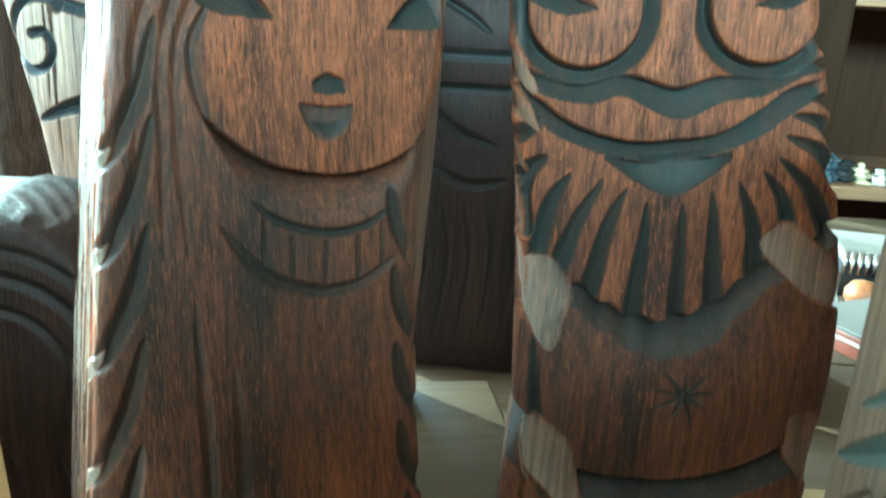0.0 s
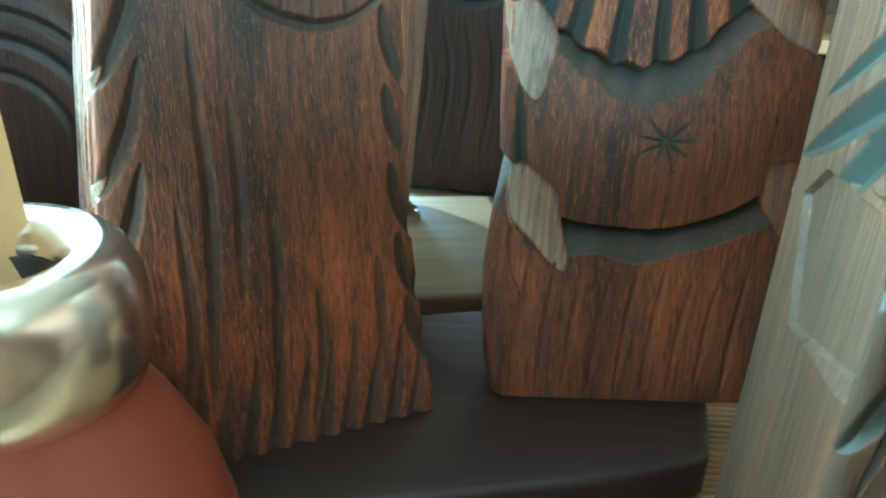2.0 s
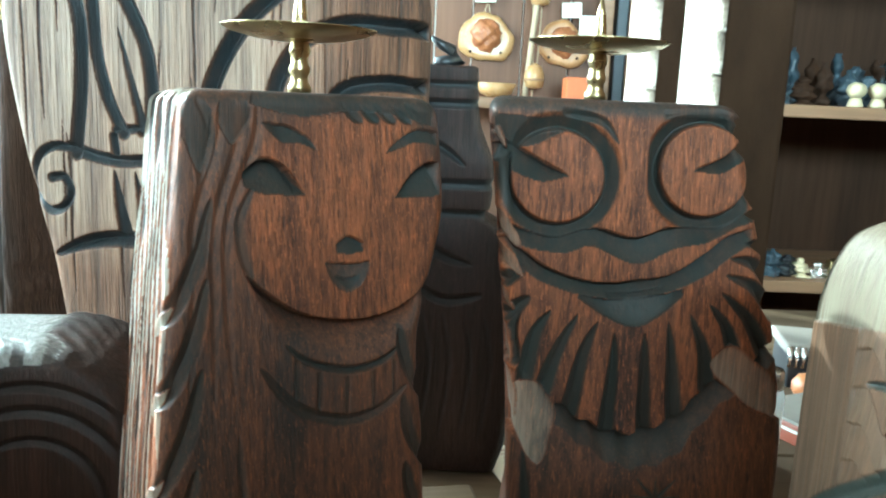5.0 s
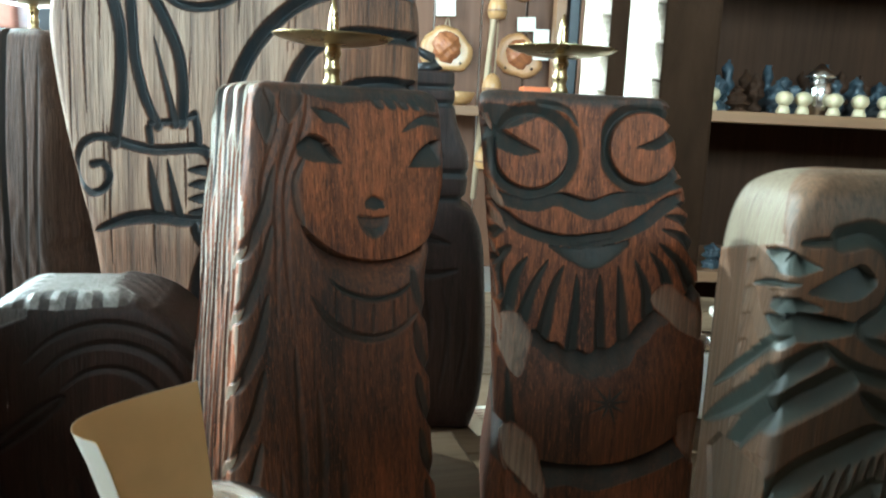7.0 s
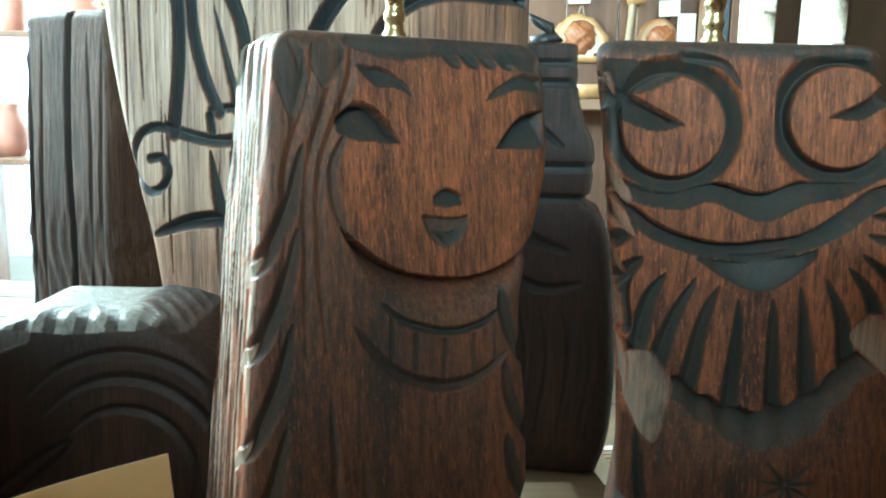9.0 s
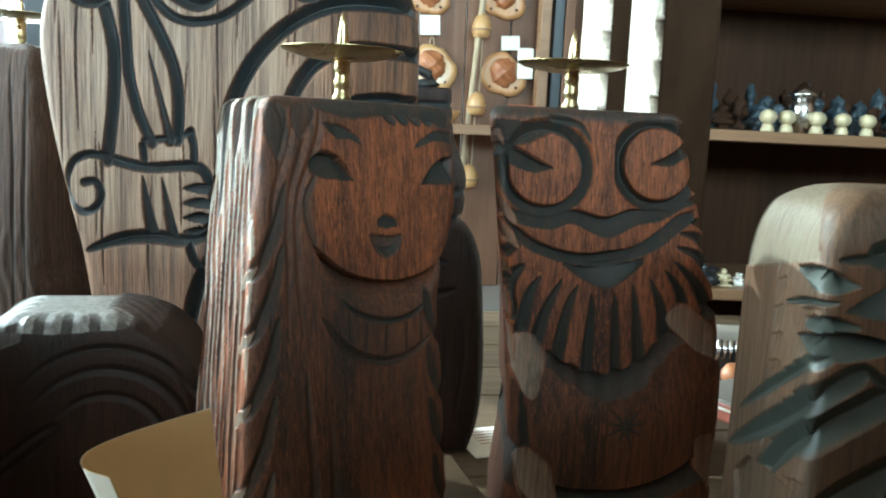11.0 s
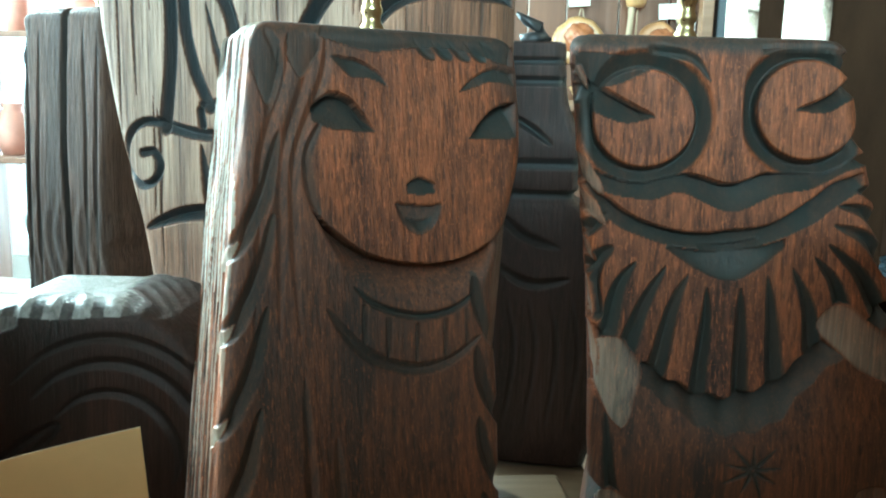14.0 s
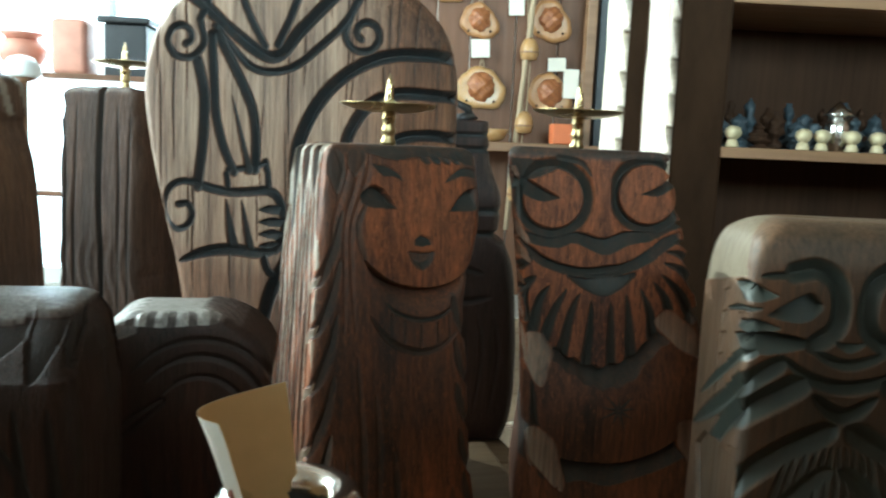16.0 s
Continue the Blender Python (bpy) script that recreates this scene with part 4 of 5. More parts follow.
tagged(c3, "waxed grey-green carved wooden figure with sweeping beard lines", "carved figure")


def rounded(c, Z, L, R):
    u, v = c.u, c.v / 0.94 + TABLE
    c.v = v
    for r, wd in ((0.034, 0.0034), (0.049, 0.0040), (0.061, 0.0034)):
        c.groove([(0.014 + r * math.cos(a), 0.800 + r * 1.08 * math.sin(a)) for a in np.linspace(-0.4, 2.5, 9)], wd, 0.0022, True, cut=0.45)
    # slanting oval loop
    c.groove([(-0.036 + 0.020 * math.cos(a) + 0.012 * math.sin(a), 0.798 + 0.014 * math.sin(a) + 0.014 * math.cos(a)) for a in np.linspace(0, 6.28, 11)], 0.0028, 0.0022, False, cut=0.4)
    for k in range(5):
        c.groove([(-0.05 + 0.022 * k, 0.765), (-0.045 + 0.022 * k, 0.73), (-0.05 + 0.022 * k, 0.69)], 0.003, 0.0018, True, cut=0.5)
    # planed facet under the near corner of the crown
    nick = np.clip((v - 0.860 - 0.4 * (u + 0.055)) / 0.002, 0, 1) * np.clip((-0.030 - u) / 0.003, 0, 1)
    c.d = np.maximum(c.d, 0.0020 * nick)
    c.c = np.where(nick > 0.5, -0.22, c.c)
    # glint on the crown put into the colour as pale stripes
    crown = np.clip((v - 0.8735 - 0.08 * np.abs(u + 0.015)) / 0.0015, 0, 1) * np.clip((0.030 - u) / 0.01, 0, 1)
    c.c = np.where(crown > 0.4, np.where(np.abs(np.sin(u * 210)) < 0.8, -0.62, -0.10), c.c)
    # flutes run across the crown
    top = np.clip((v - 0.8745) / 0.002, 0, 1)
    c.d = np.maximum(c.d, 0.0007 * top * np.abs(np.sin(u * 210)))


lv4 = [(0.0, -0.068, 0.066, -0.045, 0.045), (0.10, -0.069, 0.068, -0.047, 0.045), (0.16, -0.068, 0.067, -0.046, 0.044), (0.185, -0.066, 0.061, -0.045, 0.043), (0.200, -0.062, 0.050, -0.043, 0.041), (0.210, -0.054, 0.036, -0.040, 0.038), (0.217, -0.040, 0.018, -0.034, 0.034)]
# the negative top_cut paints the same glint on the top
d1 = relief("carved_round_figure", pose(-0.238, 0.357, TABLE, 0, 0, 5), [(z * 0.94, *r) for z, *r in lv4], rounded, M_DARK, (150, 50, 10, 320), 0.012, 0.004, top_cut=-0.42)
tagged(d1, "low dark carved figure with rounded fluted crown", "carved figure", "low dark carvings")


def scalloped(c, Z, L, R):
    u, v = c.u, c.v / 1.07 + TABLE
    c.v = v
    for k in range(8):
        a = -0.072 + 0.019 * k
        c.scoop([(a, 0.893), (a + 0.009, 0.896), (a + 0.018, 0.893)], [(a, 0.878), (a + 0.007, 0.862 + 0.005 * (k % 3)), (a + 0.018, 0.880)], 0.003, "bottom", cut=0.7)
    for k in range(9):
        a = -0.07 + 0.016 * k
        c.groove([(a, 0.85), (a + 0.004, 0.79), (a - 0.002, 0.71)], 0.004, 0.003, True)
    # window glare on the crown painted as a pale band with jagged edge
    fl = (u + 0.135) / 0.034 + 0.15 * np.sin(v * 160)
    left = np.clip((0.045 - u) / 0.10, 0, 1)
    edge = 0.888 - 0.026 * left * (fl - np.floor(fl)) ** 1.4
    band = np.clip((v - edge) / 0.002, 0, 1)
    c.d = np.where(band < 0.5, c.d + 0.0022 * np.clip((v - 0.84) / 0.02, 0, 1), c.d)
    c.c = np.where(band > 0, -0.38 * band, c.c)
    c.groove([(0.03, 0.84), (0.05, 0.80), (0.045, 0.74), (0.058, 0.69)], 0.003, 0.003, True)


lv5 = [(0.0, -0.076, 0.066, -0.05, 0.05), (0.12, -0.080, 0.071, -0.052, 0.05), (0.185, -0.080, 0.071, -0.050, 0.048), (0.198, -0.079, 0.070, -0.043, 0.047), (0.213, -0.076, 0.067, -0.026, 0.046), (0.226, -0.066, 0.057, -0.002, 0.042)]
# top_cut carries the painted glare over the top
e1 = relief("carved_round_figure", pose(-0.316, 0.178, TABLE, 0, 0, 6), [(z * 1.07, *r) for z, *r in lv5], scalloped, M_DARK, (150, 46, 10, 240), 0.014, 0.008, top_cut=-0.5)
tagged(e1, "low dark carved figure with scalloped crown", "carved figure", "low dark carvings")


def split_post(c, Z, L, R):
    c.v = c.v + TABLE
    c.groove([(0.004, 1.046), (0.002, 0.95), (0.006, 0.84), (0.0, 0.68)], 0.004, 0.006, False)
    for a in (-0.042, -0.026, 0.024, 0.040):
        c.groove([(a, 1.03), (a + 0.004 * math.sin(a * 90), 0.9), (a, 0.69)], 0.0024, 0.0024, True, cut=0.8)
    # ragged bark-like edges and a rough lower half
    edge = np.clip((L + 0.010 - c.u) / 0.008, 0, 1) + np.clip((c.u - R + 0.010) / 0.008, 0, 1)
    c.d = np.maximum(c.d, 0.0035 * (0.5 + 0.5 * np.sin(c.v * 75 + 4 * np.sin(c.v * 37))) * np.clip(edge, 0, 1))
    c.d = np.maximum(c.d, 0.0016 * (0.5 + 0.5 * np.sin(c.u * 500 + 3 * np.sin(c.v * 60))) * np.clip((0.90 - c.v) / 0.03, 0, 1))


lv6 = [(0.0, -0.050, 0.050, -0.040, 0.04), (0.2, -0.053, 0.053, -0.038, 0.04), (0.30, -0.053, 0.053, -0.034, 0.04), (0.377, -0.050, 0.050, -0.030, 0.04)]
f1 = relief("carved_candle_figure", pose(-0.378, 0.610, TABLE, 0, 0, -21), lv6, split_post, M_BARK, (90, 34, 10, 200), 0.010, 0.010)
tagged(f1, "dark carved wooden candle holder with a split centre line", "carved figure", "carved candle holders")
pricket(pose(-0.374, 0.618, TABLE + 0.376), 0.033)


def sunburst(c, Z, L, R):
    c.v = c.v + TABLE
    cx, cy = 0.016, 0.972
    for k in range(14):
        a = 2 * math.pi * k / 14
        c.groove([(cx + 0.020 * math.cos(a), cy + 0.022 * math.sin(a)), (cx + 0.034 * math.cos(a), cy + 0.036 * math.sin(a))], 0.0028, 0.0035, "end")
    rr = np.hypot((c.u - cx) / 0.016, (c.v - cy) / 0.019)
    c.lower(np.clip((rr - 0.78) / 0.1, 0, 1) * np.clip((1.08 - rr) / 0.1, 0, 1), 0.003, 0.9)
    c.groove([(cx, cy + 0.008), (cx + 0.002, 0.92), (cx + 0.010, 0.86), (cx + 0.014, 0.80)], 0.0055, 0.006, "end")
    c.scoop([(-0.062, 1.006), (0.0, 1.012), (0.062, 1.004)], [(-0.062, 0.992), (0.0, 1.000), (0.062, 0.994)], 0.004)
    stripe = (c.v > 1.010) & (np.mod(c.u + 0.5 * (c.v - 1.01), 0.020) < 0.007)
    c.c = np.where(stripe, -0.55, c.c)
    for k in range(6):
        c.groove([(-0.05 + 0.018 * k, 1.035), (-0.046 + 0.018 * k, 1.016)], 0.004, 0.003, True, cut=0.8)


lv7 = [(0.0, -0.055, 0.060, -0.040, 0.04), (0.2, -0.058, 0.063, -0.038, 0.04), (0.30, -0.056, 0.058, -0.036, 0.04), (0.335, -0.053, 0.050, -0.036, 0.04), (0.345, -0.053, 0.052, -0.038, 0.04), (0.370, -0.052, 0.050, -0.034, 0.04)]
g1 = relief("carved_candle_figure", pose(-0.402, 0.292, TABLE, 0, 0, -10), lv7, sunburst, M_BROWN, (100, 30, 10, 190), 0.010, 0.009)
tagged(g1, "brown carved wooden post with sunburst cut and banded cap", "carved figure", "carved candle holders")

# the large weathered plank with broad curling grooves
U8, D8 = -0.262, 0.4456


def plank(c, Z, L, R):
    c.u = c.u + U8
    c.v = c.v + TABLE
    # window glare on the worn face painted grey, left red-brown towards the far side and the foot
    glare_grey = np.clip((-0.165 - c.u) / 0.05, 0, 1) * np.clip((c.v - 0.86 - 0.6 * np.clip(-0.345 - c.u, 0, 1)) / 0.05, 0.15, 1)
    glare_grey = glare_grey * (0.78 + 0.22 * np.sin(c.u * 95 + 1.5 * np.sin(c.v * 11)))
    c.c = np.where(c.u > -0.8, -0.88 * glare_grey, c.c)
    g = c.groove
    # drying cracks along the grain
    rng = random.Random(21)
    for k in range(40):
        a, b, ln = rng.uniform(-0.41, -0.12), rng.uniform(0.84, 1.12), rng.uniform(0.05, 0.14)
        g([(a, b), (a + rng.uniform(-0.002, 0.002), b + ln / 2), (a + rng.uniform(-0.003, 0.003), b + ln)], rng.uniform(0.0008, 0.0012), 0.0020, True, cut=0.55)
    w, d = 0.0048, 0.0075

    def cutline(pts, k=1.0, taper=False):
        g(pts, w * k * 1.05, d * k, taper, False)

    # collar with its point and the loops beside it
    cutline([(-0.372, 1.135), (-0.345, 1.118), (-0.318, 1.095), (-0.2805, 1.0735), (-0.255, 1.098), (-0.228, 1.125), (-0.20, 1.15)], 1.25)
    cutline([(-0.335, 1.100), (-0.316, 1.078), (-0.300, 1.064), (-0.2815, 1.0605), (-0.260, 1.066), (-0.238, 1.083), (-0.215, 1.105), (-0.200, 1.13)], 0.8)
    cutline([(-0.315, 1.15), (-0.305, 1.115), (-0.288, 1.083)], 0.8)
    cutline([(-0.250, 1.15), (-0.262, 1.115), (-0.276, 1.085)], 0.8)
    cutline(spiral(-0.3665, 1.0885, 0.0225, 0.005, 40, -1.35), 0.75)
    cutline(spiral(-0.196, 1.0965, 0.0200, 0.005, 130, 1.35), 0.75)
    cutline([(-0.350, 1.105), (-0.340, 1.13), (-0.345, 1.15)], 0.75)
    # sleeve folds
    cutline([(-0.3525, 1.070), (-0.346, 1.04), (-0.3465, 1.0), (-0.3520, 0.953)], 1.1)
    cutline([(-0.3385, 1.092), (-0.336, 1.05), (-0.334, 1.02), (-0.3265, 0.99), (-0.3165, 0.968)], 0.95)
    cutline([(-0.334, 1.095), (-0.312, 1.055), (-0.299, 1.025), (-0.2955, 0.995), (-0.2965, 0.971)], 1.05)
    g([(-0.3185, 1.038), (-0.312, 1.01), (-0.306, 0.985), (-0.303, 0.970)], 0.0045, 0.006, "start", True)
    # cuff and the curl below it
    cutline([(-0.322, 0.970), (-0.305, 0.972), (-0.286, 0.9775)], 0.7)
    cutline([(-0.286, 0.9785), (-0.2835, 0.966), (-0.283, 0.956)], 0.7)
    cutline([(-0.324, 0.966), (-0.3225, 0.955)], 0.7)
    cutline([(-0.3555, 0.957), (-0.340, 0.952), (-0.320, 0.949), (-0.300, 0.9505), (-0.284, 0.952), (-0.274, 0.946), (-0.268, 0.930), (-0.267, 0.912), (-0.276, 0.897)], 0.95)
    cutline([(-0.352, 0.956), (-0.368, 0.957), (-0.380, 0.950), (-0.386, 0.936), (-0.384, 0.921), (-0.374, 0.912), (-0.363, 0.915), (-0.357, 0.926), (-0.362, 0.936), (-0.371, 0.935)], 0.72)
    # fingers and thumb
    for k in range(4):
        b = 0.935 - 0.0115 * k
        c.scoop([(-0.292, b), (-0.280, b + 0.004), (-0.268, b + 0.002)], [(-0.292, b - 0.002), (-0.280, b - 0.0045), (-0.268, b - 0.005)], 0.006)
    g([(-0.324, 0.943), (-0.321, 0.92), (-0.316, 0.895)], 0.006, 0.006, "start", True)
    g([(-0.309, 0.943), (-0.305, 0.92), (-0.300, 0.895)], 0.005, 0.006, "start", True)
    # hem under the hand
    cutline([(-0.372, 0.880), (-0.345, 0.891), (-0.318, 0.895), (-0.292, 0.893), (-0.272, 0.897)], 1.3, True)
    cutline([(-0.288, 0.893), (-0.283, 0.878), (-0.270, 0.865), (-0.262, 0.84)], 0.8)
    cutline([(-0.250, 0.905), (-0.268, 0.880), (-0.282, 0.850), (-0.292, 0.80)], 1.4)
    # broad arcs to the far side
    cutline([(-0.255, 0.90), (-0.2575, 0.95), (-0.2565, 0.99), (-0.243, 1.025), (-0.222, 1.052), (-0.196, 1.070), (-0.168, 1.0790), (-0.140, 1.081), (-0.118, 1.081), (-0.085, 1.081)], 1.35)
    cutline([(-0.215, 0.95), (-0.213, 0.985), (-0.206, 1.012), (-0.190, 1.034), (-0.165, 1.045), (-0.135, 1.0455), (-0.118, 1.045), (-0.085, 1.045)], 1.25)
    cutline([(-0.180, 0.98), (-0.165, 1.003), (-0.140, 1.009), (-0.118, 1.008), (-0.085, 1.008)], 1.2)


lv8 = [(0.0, -0.355, -0.125, 0.4456, 0.505), (0.10, -0.362, -0.118, 0.4456, 0.505), (0.20, -0.376, -0.112, 0.4456, 0.505), (0.25, -0.388, -0.110, 0.4456, 0.505), (0.31, -0.401, -0.109, 0.4456, 0.505), (0.365, -0.409, -0.109, 0.4456, 0.505),
       (0.395, -0.4075, -0.110, 0.4456, 0.505), (0.425, -0.398, -0.117, 0.4456, 0.505), (0.450, -0.381, -0.131, 0.4456, 0.505), (0.472, -0.352, -0.158, 0.4456, 0.505), (0.487, -0.312, -0.20, 0.4456, 0.505)]
pl = relief("carved_plank", place(U8, D8, TABLE, -10), [(z, l - U8, r - U8 - 0.008, f - D8, b - D8) for z, l, r, f, b in lv8], plank, M_PANEL, (380, 30, 12, 520), 0.010, 0.003,
            lambda f, z: -0.028 * np.clip((f - 0.72) / 0.28, 0, 1) ** 2 - 0.004 * np.clip((0.08 - f) / 0.08, 0, 1) ** 2)
tagged(pl, "large weathered grey-brown plank carved with curling dark grooves", "carved plank")


def stacked(c, Z, L, R):
    c.v = c.v + TABLE
    for b, wd in ((1.014, 0.0030), (0.998, 0.0040), (0.9305, 0.0050), (0.905, 0.0040)):
        c.groove([(-0.10, b), (0.0, b - 0.001), (0.12, b + 0.001)], wd, 0.0022, False)
    c.groove([(-0.03, 0.975), (0.0, 0.960), (0.02, 0.945)], 0.004, 0.004, True)
    c.groove([(-0.03, 0.895), (0.0, 0.870), (0.03, 0.860)], 0.005, 0.005, True, cut=0.7)
    c.groove([(-0.03, 0.850), (0.005, 0.830), (0.04, 0.835)], 0.005, 0.004, True, cut=0.7)
    for k in range(5):
        c.groove([(-0.03 + 0.018 * k, 0.82), (-0.022 + 0.018 * k, 0.77), (-0.03 + 0.018 * k, 0.70)], 0.003, 0.0015, True, cut=0.3)


lv9 = [(0.0, -0.052, 0.060, -0.036, 0.04), (0.034, -0.054, 0.068, -0.042, 0.044), (0.089, -0.054, 0.0705, -0.044, 0.044), (0.150, -0.054, 0.067, -0.044, 0.044), (0.195, -0.052, 0.0625, -0.040, 0.04), (0.222, -0.050, 0.053, -0.036, 0.04), (0.232, -0.050, 0.040, -0.034, 0.038),
       (0.245, -0.052, 0.0435, -0.036, 0.04), (0.277, -0.052, 0.0445, -0.036, 0.04), (0.300, -0.052, 0.036, -0.034, 0.038), (0.316, -0.050, 0.0305, -0.034, 0.038), (0.340, -0.052, 0.028, -0.034, 0.038), (0.361, -0.052, 0.0270, -0.034, 0.038)]
h1 = relief("carved_stacked_post", pose(-0.010, 0.655, TABLE, 0, 0, -4), lv9, stacked, M_SOOT, (90, 36, 10, 240), 0.010, 0.003)
tagged(h1, "nearly black carved post of stacked bands with bulging base", "carved figure")
kn = part("roof_ornament", tube([(-0.014, 0, 0.004), (-0.004, 0, 0.006), (0.006, 0.002, 0.009), (0.001, 0.002, 0.016), (-0.010, 0, 0.021), (-0.018, 0, 0.027)], [0.006, 0.0065, 0.0065, 0.005, 0.004, 0.0015], 10), M_BLACK)
kn.matrix_world = pose(-0.008, 0.632, TABLE + 0.357)
tagged(kn, "small black hooked ornament on a carved post", "ornament")


def feathered(phase):
    def cut(c, Z, L, R):
        c.v = c.v + TABLE
        q = (c.v + 0.004 * np.sin(c.v * 31)) / 0.0365 + phase
        edge = R - 0.024 * (q - np.floor(q))
        # the shaded front face is painted dark, up to the notched line
        front = c.u > edge
        c.d = np.where(front & (c.u < R), 0.010, c.d)
        c.c = np.where(front, 1.0, c.c)
        for k in range(4):
            c.groove([(-0.03 + 0.016 * k, 1.28), (-0.028 + 0.016 * k, 1.0), (-0.031 + 0.016 * k, 0.70)], 0.0016, 0.0016, True, cut=0.35)
        c.d = np.maximum(c.d, 0.0015 * (0.5 + 0.5 * np.sin(c.u * 420 + 2 * np.sin(c.v * 25))) * ~front)
    return cut


for x, thick, near, far, phase in ((0.142, 0.019, 0.550, 0.640, 0.2), (0.213, 0.058, 0.608, 0.722, 0.65)):
    wd = far - near
    lv10 = [(0.0, -wd / 2, wd / 2, 0.0, thick), (0.3, -wd / 2, wd / 2, 0.0, thick), (0.62, -wd / 2, wd / 2, 0.0, thick)]
    j1 = relief("carved_tall_board", pose(x, near + wd / 2, TABLE, 0, 0, -90), lv10, feathered(phase), M_POST, (120, 14, 8, 300), 0.002, 0.004)
    tagged(j1, "tall pale split board with feathered notches and front edge painted dark as shade", "carved board", "tall boards")

# ---- vase with a card in it ----
va = thing("vase", pose(-0.133, 0.150, TABLE), "russet lacquered wooden vase with a polished pewter collar", "vase")
part("body", lathe([(0.040, 0.001), (0.052, 0.008), (0.062, 0.028), (0.0635, 0.045), (0.058, 0.066), (0.047, 0.088), (0.037, 0.104), (0.034, 0.112), (0.029, 0.1115), (0.020, 0.100), (0.018, 0.03)], 64), M_VASE, va)
part("collar", lathe([(0.0355, 0.104), (0.0400, 0.108), (0.0425, 0.118), (0.0430, 0.128), (0.0418, 0.138), (0.0385, 0.1455), (0.0345, 0.1492), (0.0300, 0.1500), (0.0250, 0.1488), (0.0205, 0.1445), (0.0186, 0.1395), (0.0190, 0.134), (0.0240, 0.118), (0.0300, 0.108)], 72), M_STEEL, va, "polished pewter collar")
# black tube added inside the neck, standing in for its shade
part("lining", lathe([(0.0182, 0.0305), (0.0185, 0.1385), (0.0172, 0.1385), (0.0168, 0.034)], 40), M_BLACK, va, "black tube added to darken the neck")


def card():
    """A stiff card bent into an open U, standing in the vase."""
    line = smooth_line([(0.022, 0.026), (0.008, 0.014), (-0.005, 0.001), (-0.0135, -0.0105), (-0.0158, -0.0185), (-0.0125, -0.0270), (-0.0025, -0.0330)], 8)
    made = []
    for off in (0.0, 0.0006):
        bm = bmesh.new()
        cols = []
        for k, (x, y) in enumerate(line):
            q = line[min(k + 1, len(line) - 1)] - line[max(k - 1, 0)]
            nx, ny = -q[1], q[0]
            s = math.hypot(nx, ny)
            col = []
            for i in range(7):
                z = 0.098 * i / 6
                top = 0.004 * (k / len(line))
                lean = -0.022 * (i / 6)
                grip = 0.52 + 0.48 * (i / 6) ** 0.8
                col.append(bm.verts.new((0.007 + (x - 0.007) * grip + lean - off * nx / s, -0.001 + (y + 0.001) * grip + 0.004 * i / 6 - off * ny / s, z - top * (i == 6))))
            cols.append(col)
        for a, b in zip(cols, cols[1:]):
            for i in range(6):
                bm.faces.new((a[i], a[i + 1], b[i + 1], b[i]))
        made.append(bm)
    return made


kc = thing("bent_card", pose(-0.140, 0.151, TABLE + 0.100), "bent kraft card with a cream back standing in the vase", "card")
inner, outer = card()
part("kraft_face", inner, M_KRAFT, kc)
part("cream_back", outer, M_PAPER, kc, "cream printed back")
bars = bmesh.new()
for k, (z, h) in enumerate(((0.030, 0.004), (0.037, 0.006), (0.046, 0.003), (0.052, 0.005), (0.060, 0.003))):
    box(bars, -0.0008, 0.0008, -0.0016, 0.0016, z, z + h)
bars.transform(pose(-0.0196, -0.0220, 0, 0, 0, 40))
part("print_mark", bars, M_INK, kc, smooth=False)

# ---- papers and small things between the figures ----
tr = part("wooden_block", boxm(-0.06, 0.05, -0.055, 0.110, 0, 0.030, 0.004), M_BLOCK)
tr.matrix_world = pose(-0.010, 0.425, TABLE - 0.003, 0, 0, 10)
tagged(tr, "tan wooden block on the table", "block")
pc = thing("paper_slip", pose(0.085, 0.66, TABLE - 0.0035, 0, 0, 14), "cream paper slip with faded red lines on the table", "paper")
part("sheet", boxm(-0.045, 0.035, -0.05, 0.026, 0, 0.0008), M_PAPER, pc, smooth=False)
for k in range(5):
    part("text_bar", boxm(-0.026, 0.026 - 0.006 * (k % 3), -0.018 + 0.008 * k, -0.0165 + 0.008 * k, 0.0008, 0.0011), M_INK, pc, smooth=False)
jar = thing("small_jar", pose(0.312, 0.655, TABLE), "small white jar with a dull pewter cap", "jar")
part("body", lathe([(0.012, 0), (0.0135, 0.004), (0.0135, 0.070), (0.011, 0.076)], 24), M_WHITE, jar)
part("cap", lathe([(0.0115, 0.0755), (0.0118, 0.079), (0.0118, 0.092), (0.0100, 0.095)], 24), M_STEEL, jar, "dull pewter cap")

rb = thing("ribbed_box", pose(0.500, 0.905, TABLE - 0.0035, 0, 0, -12), "dark box with a grey-tan lid and ribbed pewter edge", "box")
part("body", boxm(-0.055, 0.055, -0.040, 0.040, 0, 0.044, 0.002), M_BLACK, rb, smooth=False)
part("lid", boxm(-0.060, 0.060, -0.046, 0.046, 0.0445, 0.058, 0.003), M_LID, rb, "grey-tan lid", smooth=False)
rib = None
for i in range(15):
    if rib is None:
        one = part("rib", tube([(0, -0.049, 0.030), (0, -0.051, 0.042), (0, -0.048, 0.056)], 0.0028, 8), M_STEEL, rb)
        rib = one.data
    else:
        one = new("rib", rib)
        one.parent = rb
    one.location = (-0.056 + 0.008 * i, 0, 0)
ab = part("amber_ball", lathe([(0.004, 0), (0.013, 0.003), (0.019, 0.012), (0.019, 0.021), (0.013, 0.030), (0.003, 0.033)], 28), M_MASK)
ab.matrix_world = pose(0.445, 0.835, TABLE - 0.0035)
tagged(ab, "glossy amber wooden ball on the table", "ball")
